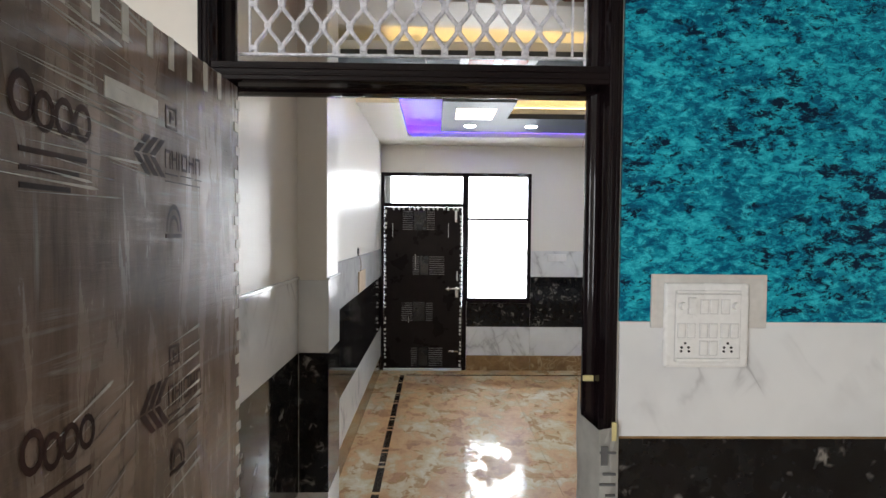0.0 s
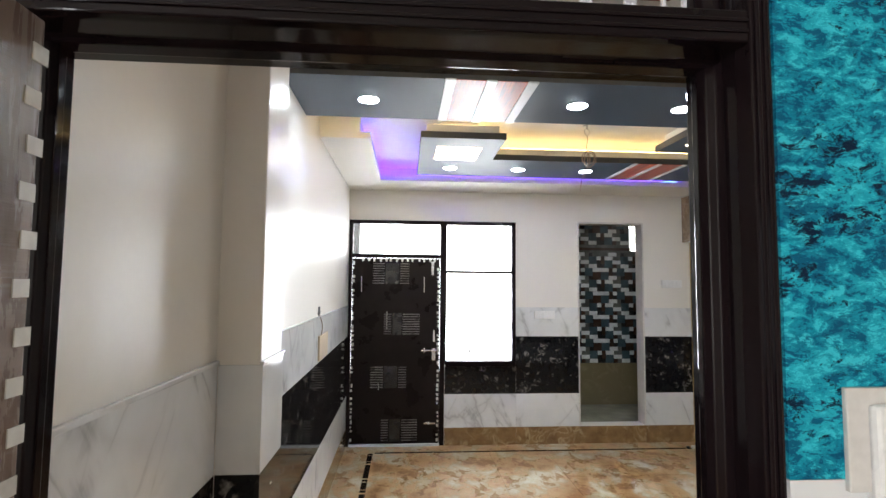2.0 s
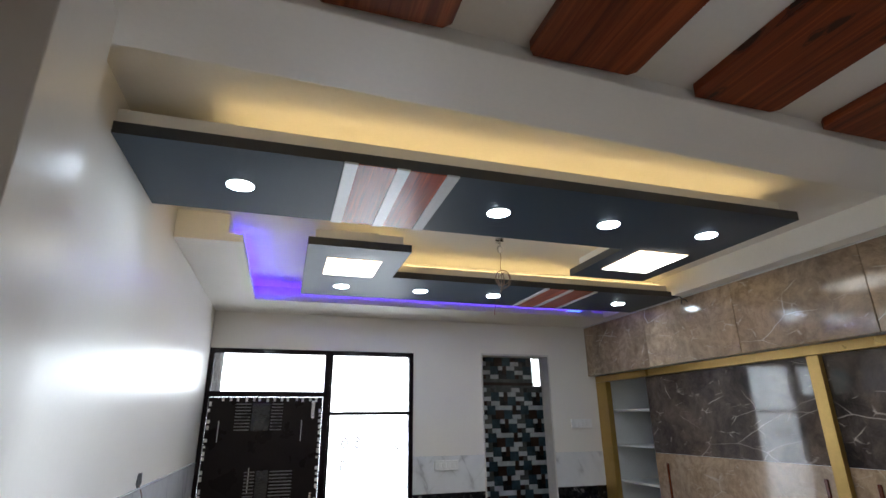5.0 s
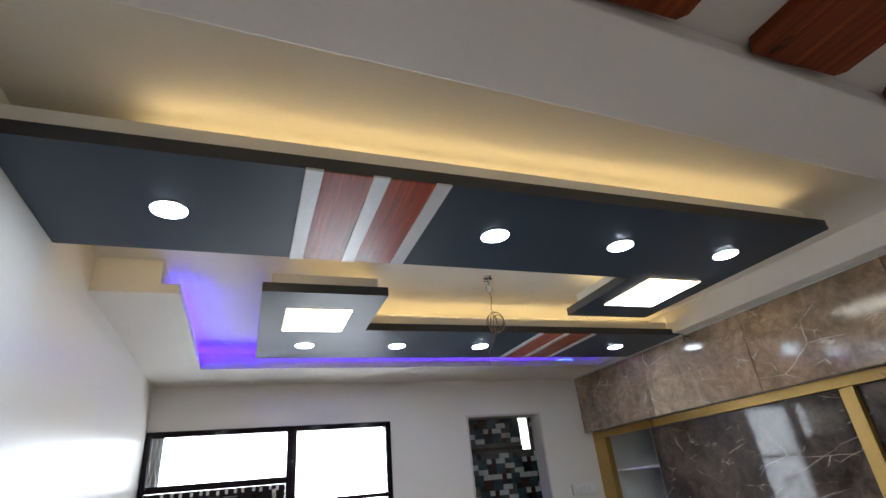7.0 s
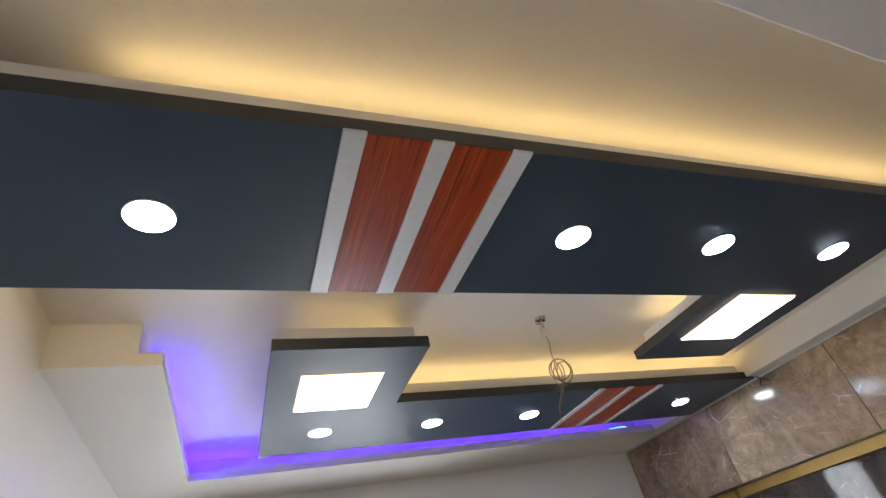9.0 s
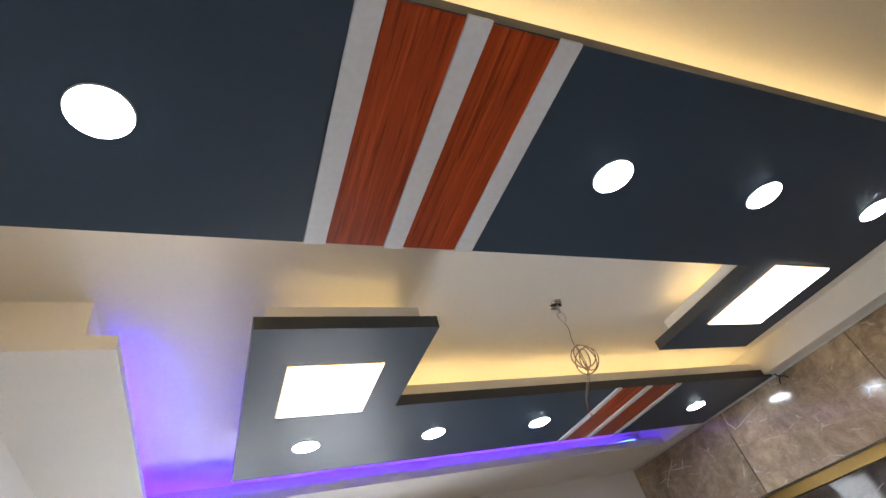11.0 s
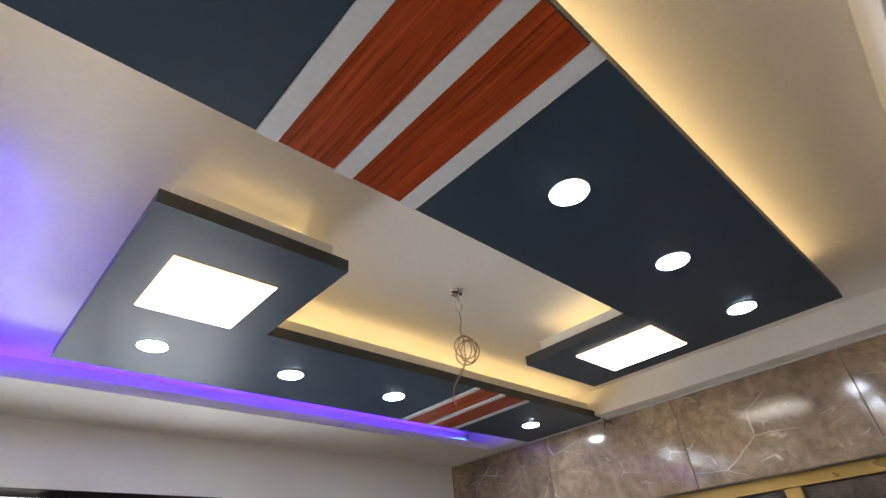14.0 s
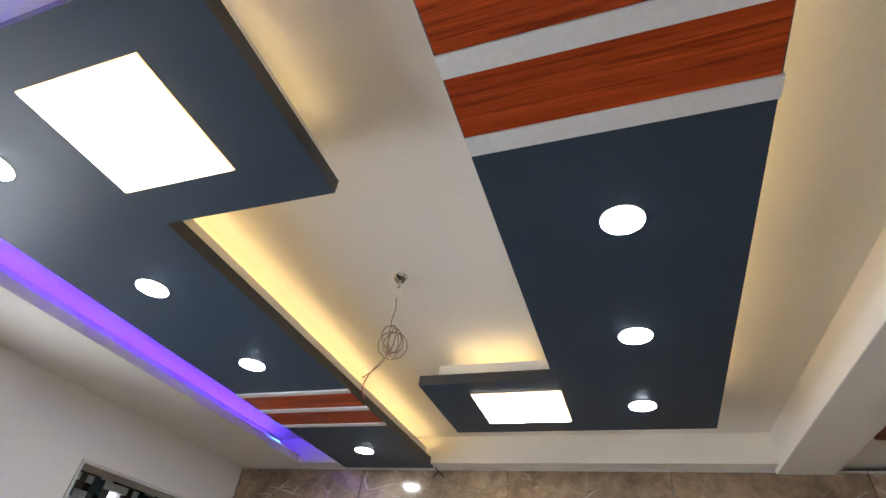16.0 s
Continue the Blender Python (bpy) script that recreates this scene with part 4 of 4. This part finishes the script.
for i in range(40):
    for x in (-0.503, 0.418):
        if r.random() > 0.2:
            ob = piece("tape_mark", tm3, door, (x + 0.008 * (r.random() - 0.5), YF + 0.004, 0.05 + 0.0482 * i + 0.016 * r.random()))
            ob.scale = (0.7 + 0.6 * r.random(), 1, 0.6 + 0.7 * r.random())
for i in range(15):
    if r.random() > 0.25:
        piece("tape_mark", tm3, door, (-0.47 + 0.060 * i + 0.02 * r.random(), YF + 0.004, 1.976 + 0.01 * r.random()))
part("handle_plate", box(0.350, 0.395, YF - 0.014, YF + 0.005, 0.90, 1.03, 0.004), CHROME, door, "chrome lock plate")
part("lever", box(0.235, 0.420, YF - 0.042, YF - 0.026, 1.000, 1.018, 0.005), CHROME, door, "chrome lever")
for x in (0.260, 0.372):
    part("handle_post", box(x, x + 0.018, YF - 0.03, YF + 0.005, 0.985, 1.032, 0.003), CHROME, door)
part("bolt", box(0.365, 0.385, YF - 0.018, YF + 0.005, 1.10, 1.22, 0.004), CHROME, door, "tower bolt")
part("bolt", box(0.340, 0.372, YF - 0.018, YF + 0.005, 1.82, 1.97, 0.004), CHROME, door, "tower bolt")
part("bolt", box(0.27, 0.40, YF - 0.018, YF + 0.005, 0.225, 0.245, 0.004), CHROME, door, "tower bolt")

window = thing("window_1", ((WX0 + WX1) / 2, YF, 0.85), "dark-framed window and fanlight bright with daylight", "window", kind="structure")
for x0, x1, z0, z1 in ((WX0 + 0.001, WX0 + 0.020, 0.893, 2.378), (1.232, WX1, 0.85, 2.42), (WX0 + 0.001, 1.232, 2.378, 2.42), (WX0 + 0.001, 1.232, 0.85, 0.893), (WX0 + 0.020, 1.232, 1.845, 1.875)):
    part("window_frame", box(x0, x1, yf, YF + 0.09, z0, z1, 0.004), FRAME, window)
part("window_sill", box(WX0 + 0.01, WX1 + 0.02, YF - 0.03, YF - 0.010, 0.835, 0.852, 0.003), FRAME, window)
for x0, x1, z0, z1 in ((WX0 + 0.020, 1.232, 0.893, 1.845), (WX0 + 0.020, 1.232, 1.875, 2.378), (-0.520, 0.436, 2.050, 2.378)):
    pane = part("pane", box(x0, x1, YF + 0.040, YF + 0.045, z0, z1), glass, window)
    pane.visible_shadow = False
# steel guard outside
guard = thing("window_guard", (0.86, YF + 0.14, 0.87), "pale scrolled steel guard outside the lower window pane", "grille")
for z in (1.15, 1.74):
    part("guard_bar", tube([(WX0, YF + 0.14, z), (WX1, YF + 0.14, z)], 0.004), GRILLE, guard)
for i in range(4):
    x = WX0 + 0.10 + 0.19 * i
    part("guard_bar", tube([(x, YF + 0.14, 0.85), (x, YF + 0.14, 1.74)], 0.003), GRILLE, guard)
for cx, cz in ((0.66, 1.60), (0.78, 1.60), (0.66, 1.40), (0.66, 0.97), (0.76, 0.97), (0.86, 0.97), (1.16, 1.58)):
    pts = [(cx + (0.012 + 0.028 * u) * math.cos(9 * u), YF + 0.14, cz + (0.012 + 0.045 * u) * math.sin(9 * u)) for u in (q / 16 for q in range(17))]
    part("scroll", tube(pts, 0.008), FRAME, guard, "dark scrolled steel curl")
for i in range(4):
    x = -0.508 + 0.017 * i
    part("guard_bar", tube([(x + 0.008 * math.sin(12 * u + 3.1 * i), YF + 0.055, 2.05 + 0.33 * u) for u in (q / 16 for q in range(17))], 0.006), PLASTIC, guard)
part("side_strip", box(-0.519, -0.445, YF + 0.062, YF + 0.070, 2.051, 2.377), BOXPAINT, guard, "grey-pink strip behind the lattice")

# ---------- bathroom beyond the opening ----------
BB = 7.60
bt = box(1.60, 3.45, YF + 0.16, BB + 0.3, 0.05, 0.185)
solid("floor_bathroom", bt, BATHFLOOR, "raised grey-green bathroom floor", "floor")
bw = box(1.45, 1.60, YF + 0.16, BB + 0.2, 0, 2.95)
box(3.45, 3.60, YF + 0.16, BB + 0.2, 0, 2.95, 0, bw)
VX0, VX1, VZ0, VZ1 = 3.035, 3.145, 2.185, 2.52
box(1.60, VX0, BB + 0.02, BB + 0.2, 0, 2.95, 0, bw)
box(VX1, 3.45, BB + 0.02, BB + 0.2, 0, 2.95, 0, bw)
box(VX0, VX1, BB + 0.02, BB + 0.2, 0, VZ0, 0, bw)
box(VX0, VX1, BB + 0.02, BB + 0.2, VZ1, 2.95, 0, bw)
wall_bath = solid("wall_bathroom", bw, MOS[3], "bathroom wall of dark and pale mosaic tile", "wall")
solid("ceiling_bathroom", box(1.45, 3.60, YF + 0.16, BB + 0.2, 2.80, 2.95), WHITE, "plain white bathroom ceiling", "ceiling")
reveal = box(1.981, 1.996, YF - 0.010, YF + 0.16, 0.185, 2.437)
box(2.726, 2.741, YF - 0.010, YF + 0.16, 0.185, 2.437, 0, reveal)
box(1.996, 2.726, YF - 0.006, YF + 0.16, 2.420, 2.437, 0, reveal)
solid("trim_opening", reveal, BOXPAINT, "grey stone lining of the bathroom opening", "trim")
solid("mosaic_trim", box(1.60, VX0, BB - 0.004, BB + 0.02, 2.19, 2.225), MOS[2], "brown trim course in the mosaic", "trim")

# ---------- wardrobe ----------
XLF = 3.205
joints = [YF - 0.002, 5.620, 4.620, 3.690, 2.760, 1.880]
for a, b in zip(joints, joints[1:]):
    cab = thing("loft_cabinet", (XLF + 0.2, (a + b) / 2, 2.225), "overhead cabinet with glossy beige-brown stone laminate door", "cabinet", "overhead loft cabinets")
    part("body", box(XLF + 0.022, 3.94, b + 0.002, a - 0.002, 2.228, 2.738), CARCASS, cab)
    part("door", box(XLF, XLF + 0.020, b + 0.002, a - 0.002, 2.225, 2.738, 0.002), STONE_L, cab)
    part("caulk", box(XLF + 0.001, XLF + 0.02, b + 0.002, a - 0.002, 2.739, 2.751, 0.002), BOXPAINT, cab, "rough pale filler line")

ward = thing("wardrobe", (3.6, 4.3, 0), "built-in sliding wardrobe with gold frame, one end open", "wardrobe")
part("frame_top", box(XR, XR + 0.06, 1.88, YF - 0.003, 2.160, 2.222, 0.002), GOLD, ward, "gold profile")
part("frame_side", box(XR, XR + 0.06, 6.445, YF - 0.003, 0.0, 2.158, 0.002), GOLD, ward, "gold profile")
part("frame_foot", box(XR, XR + 0.06, 1.88, 6.443, 0.0, 0.05, 0.002), GOLD, ward, "gold profile")
part("back", box(3.88, 3.90, 1.88, YF - 0.003, 0.0, 2.22), CARCASS, ward)
part("side", box(XR + 0.062, 3.88, 6.50, YF - 0.003, 0.0, 2.22), CARCASS, ward)
part("divider", box(XR + 0.10, 3.88, 5.60, 5.62, 0.0, 2.22), CARCASS, ward)
for z in (0.42, 0.90, 1.218, 1.547, 1.879):
    part("shelf", box(XR + 0.10, 3.878, 5.622, 6.498, z - 0.018, z, 0.001), CARCASS, ward)
part("drawer", box(XR + 0.09, XR + 0.11, 5.70, 6.38, 0.74, 0.86, 0.002), CARCASS, ward)
for n, (a, b, x) in enumerate(((5.836, 4.225, XR + 0.020), (4.140, 2.62, XR + 0.035), (2.615, 1.885, XR + 0.020))):
    sl = part("sliding_door", box(x + 0.004, x + 0.024, b, a, 0.055, 2.155), CARCASS, ward)
    part("panel", box(x, x + 0.005, b, a, 1.502, 2.155, 0.001), STONE_D, sl, "dark stone laminate")
    part("panel", box(x, x + 0.005, b, a, 1.018, 1.500, 0.001), STONE_M, sl, "tan stone laminate")
    part("panel", box(x, x + 0.005, b, a, 0.055, 1.016, 0.001), STONE_D, sl, "dark stone laminate")
    for y in (a - 0.15, b + 0.06):
        part("handle", box(x - 0.012, x, y - 0.012, y + 0.012, 1.105, 1.425, 0.005), HANDLE, sl, "brown bar handle")
part("post", box(XR + 0.002, XR + 0.05, 4.142, 4.223, 0.052, 2.158, 0.002), GOLD, ward, "gold profile")

solid("plug_top", box(3.44, 3.49, 6.30, 6.36, 0.901, 0.95, 0.004), PLASTIC, "small white plastic plug standing on the wardrobe shelf", "plug", kind="")
rag = thing("paint_rag", (3.16, 6.40, 0), "small crumpled white and dark scraps lying on the floor", "scrap")
for x, y, w, d, hgt, turn, mat, note in ((3.165, 6.40, 0.085, 0.035, 0.030, 12, STRIP, ""), (3.215, 6.355, 0.070, 0.030, 0.016, -18, STRIP, ""), (3.085, 6.385, 0.034, 0.030, 0.026, 40, DARK, "dark crumpled scrap"), (3.105, 6.435, 0.030, 0.022, 0.020, -50, CARD, "tan scrap")):
    bm = box(-w / 2, w / 2, -d / 2, d / 2, 0.0005, hgt, 0.005)
    for q in bm.verts:
        q.co.x += 0.006 * math.sin(90 * q.co.y + 200 * q.co.z)
        q.co.y += 0.005 * math.sin(70 * q.co.x + 60 * q.co.z)
    bmesh.ops.rotate(bm, verts=bm.verts, matrix=Matrix.Rotation(radians(turn), 3, "Z"))
    bmesh.ops.translate(bm, verts=bm.verts, vec=(x, y, 0))
    part("scrap", bm, mat, rag, note)

bm = tube([(3.165, 5.085, 2.745), (3.178, 5.07, 2.722), (3.190, 5.05, 2.712), (3.184, 5.03, 2.690)], 0.004)
tube([(3.178, 5.07, 2.722), (3.186, 5.095, 2.702), (3.192, 5.10, 2.688)], 0.004, bm)
solid("wire_stub", bm, DARK, "short black wire ends poking out above the cabinet", "wire", kind="")

# ---------- tiles ----------
def dado(parent, axis, at, sign, lo, hi, first_w=0.61, gap=0.0006, bands=None):
    """Marble tiling on a wall: axis is the wall's running axis, at its face, sign the way it faces."""
    th = 0.008
    for z0, z1, material in bands or ((0.0, D1, SKIRT), (D1, D2, MARBLE_W), (D2, D3, MARBLE_B), (D3, D4, MARBLE_W)):
        n = max(1, round((hi - lo) / first_w))
        w = (hi - lo) / n
        proud = th + (0.004 if material is SKIRT else 0.0)
        if axis == "x":
            bm = box(gap, w - gap, min(0, sign * proud), max(0, sign * proud), gap, z1 - z0 - gap)
        else:
            bm = box(min(0, sign * proud), max(0, sign * proud), gap, w - gap, gap, z1 - z0 - gap)
        me = mesh_of("tile", bm, material)
        for i in range(n):
            piece("tile", me, parent, (lo + i * w, at, z0) if axis == "x" else (at, lo + i * w, z0))


dado(wall_far, "x", YF, -1, WX0 + 0.003, WX1, bands=((0.0, D1, SKIRT), (D1, D2, MARBLE_W), (D2, 0.832, MARBLE_B)))
dado(wall_far, "x", YF, -1, WX1 + 0.001, 1.981)
dado(wall_far, "x", YF, -1, 1.982, 2.740, bands=((0.0, D1 - 0.002, SKIRT),))
dado(wall_far, "x", YF, -1, 2.742, XR)
dado(wall_left, "y", XL, 1, 2.897, YF - 0.03)
dado(wall_passage, "y", XF, 1, YD1 + 0.006, 2.635)
dado(pillar, "x", 2.645, -1, XF + 0.009, -0.366)
dado(pillar, "y", -0.375, 1, 2.645, 2.894)
dado(wall_door, "x", YD0, -1, OX1 + 0.005, 4.04, 0.9, bands=((0.0, D1, SKIRT), (D1, D2, MARBLE_W), (D2, D3 - 0.006, MARBLE_B), (D3 - 0.006, D4F - 0.005, MARBLE_W)))
dado(wall_door, "x", YD1, 1, OX1 + 0.02, 3.28)
for ob, bmx in ((wall_passage, box(XF, XF + 0.014, YD1 + 0.006, 2.634, D4, D4 + 0.014, 0.003)), (wall_left, box(XL, XL + 0.013, 2.897, YF - 0.03, D4, D4 + 0.010, 0.003)), (pillar, box(-0.375, -0.361, 2.632, 2.894, D4, D4 + 0.012, 0.003))):
    part("dado_cap", bmx, MARBLE_W, ob)
part("bead", box(OX1 + 0.005, 4.04, YD0 - 0.0105, YD0 - 0.004, D3 - 0.009, D3 - 0.003, 0.0015), SKIRT, wall_door, "thin tan bead")

# floor tiles and accent strip
fm = mesh_of("tile", box(0.0008, 0.5992, 0.0008, 0.5992, -0.010, 0.0), FLOOR)
for i in range(-4, 8):
    for j in range(-5, 12):
        piece("tile", fm, bed, (-0.26 + 0.6 * i, -0.30 + 0.6 * j - 0.02, 0.0))
y = 2.0
r = random.Random(4)
k = 0
while y < 6.35:
    ln = (0.05, 0.16, 0.05, 0.34)[k % 4]
    piece("accent_tile", mesh_of("accent_tile", box(-0.025, 0.025, 0, ln - 0.006, 0.0, 0.0025), ACCENT), bed, (-0.275, y, 0))
    y += ln + (0.012 if k % 4 in (0, 1) else 0.03)
    k += 1
x = -0.23
while x < 3.2:
    ln = 0.30
    piece("accent_tile", mesh_of("accent_tile", box(0, ln - 0.01, -0.013, 0.013, 0.0, 0.0025), ACCENT), bed, (x, 6.40, 0))
    x += ln

# mosaic tiles on the bathroom's back wall
UNIT = ((0, 0, 2, 1, 0), (2, 0, 1, 2, 2), (3, 0, 1, 1, 0), (4, 0, 2, 2, 1), (6, 0, 2, 1, 0), (0, 1, 2, 2, 1), (3, 1, 1, 1, 4), (6, 1, 2, 2, 2),
        (2, 2, 2, 1, 0), (4, 2, 1, 2, 3), (5, 2, 1, 1, 4), (0, 3, 1, 2, 2), (1, 3, 2, 1, 0), (3, 3, 1, 1, 3), (5, 3, 2, 2, 1), (7, 3, 1, 1, 0))
UNIT += ((1, 4, 2, 2, 1), (3, 4, 2, 1, 0), (7, 4, 1, 2, 4), (0, 5, 1, 1, 4), (3, 5, 1, 1, 2), (4, 5, 1, 1, 3), (5, 5, 2, 1, 0))
CW, CH, ZM = 0.054, 0.0515, 0.72
part("lower_tile", box(1.60, 3.45, BB, BB + 0.02, 0.186, ZM - 0.004), OLIVE, wall_bath, "plain olive lower wall tile")
meshes, rest, made = {}, {}, 0
for v in range(7):
    for u in range(3):
        for c, r, w, h, kind in UNIT:
            x, z = 2.20 + (u * 8 + c) * CW, ZM + (v * 6 + 6 - r - h) * CH
            if z > 2.70 or x + w * CW > 3.445 or (x + w * CW > VX0 - 0.001 and x < VX1 and z + h * CH > VZ0 - 0.001 and z < VZ1):
                continue
            if z < 2.225 and z + h * CH > 2.19:
                continue
            d = (0.012, 0.004, 0.007, 0.009, 0.003)[kind]
            if made < 300 and x < 3.16 and z < 2.19:
                if (w, h, kind) not in meshes:
                    meshes[w, h, kind] = mesh_of("tile", box(0.0008, w * CW - 0.0008, 0.008 - d, 0.02, 0.0008, h * CH - 0.0008), MOS[kind])
                piece("tile", meshes[w, h, kind], wall_bath, (x, BB, z))
                made += 1
            else:
                rest.setdefault(kind, bmesh.new())
                box(x + 0.0008, x + w * CW - 0.0008, BB + 0.008 - d, BB + 0.02, z + 0.0008, z + h * CH - 0.0008, 0, rest[kind])
for kind, bm in rest.items():
    tagged(part("tile_field", bm, MOS[kind], wall_bath), kind="stuff")
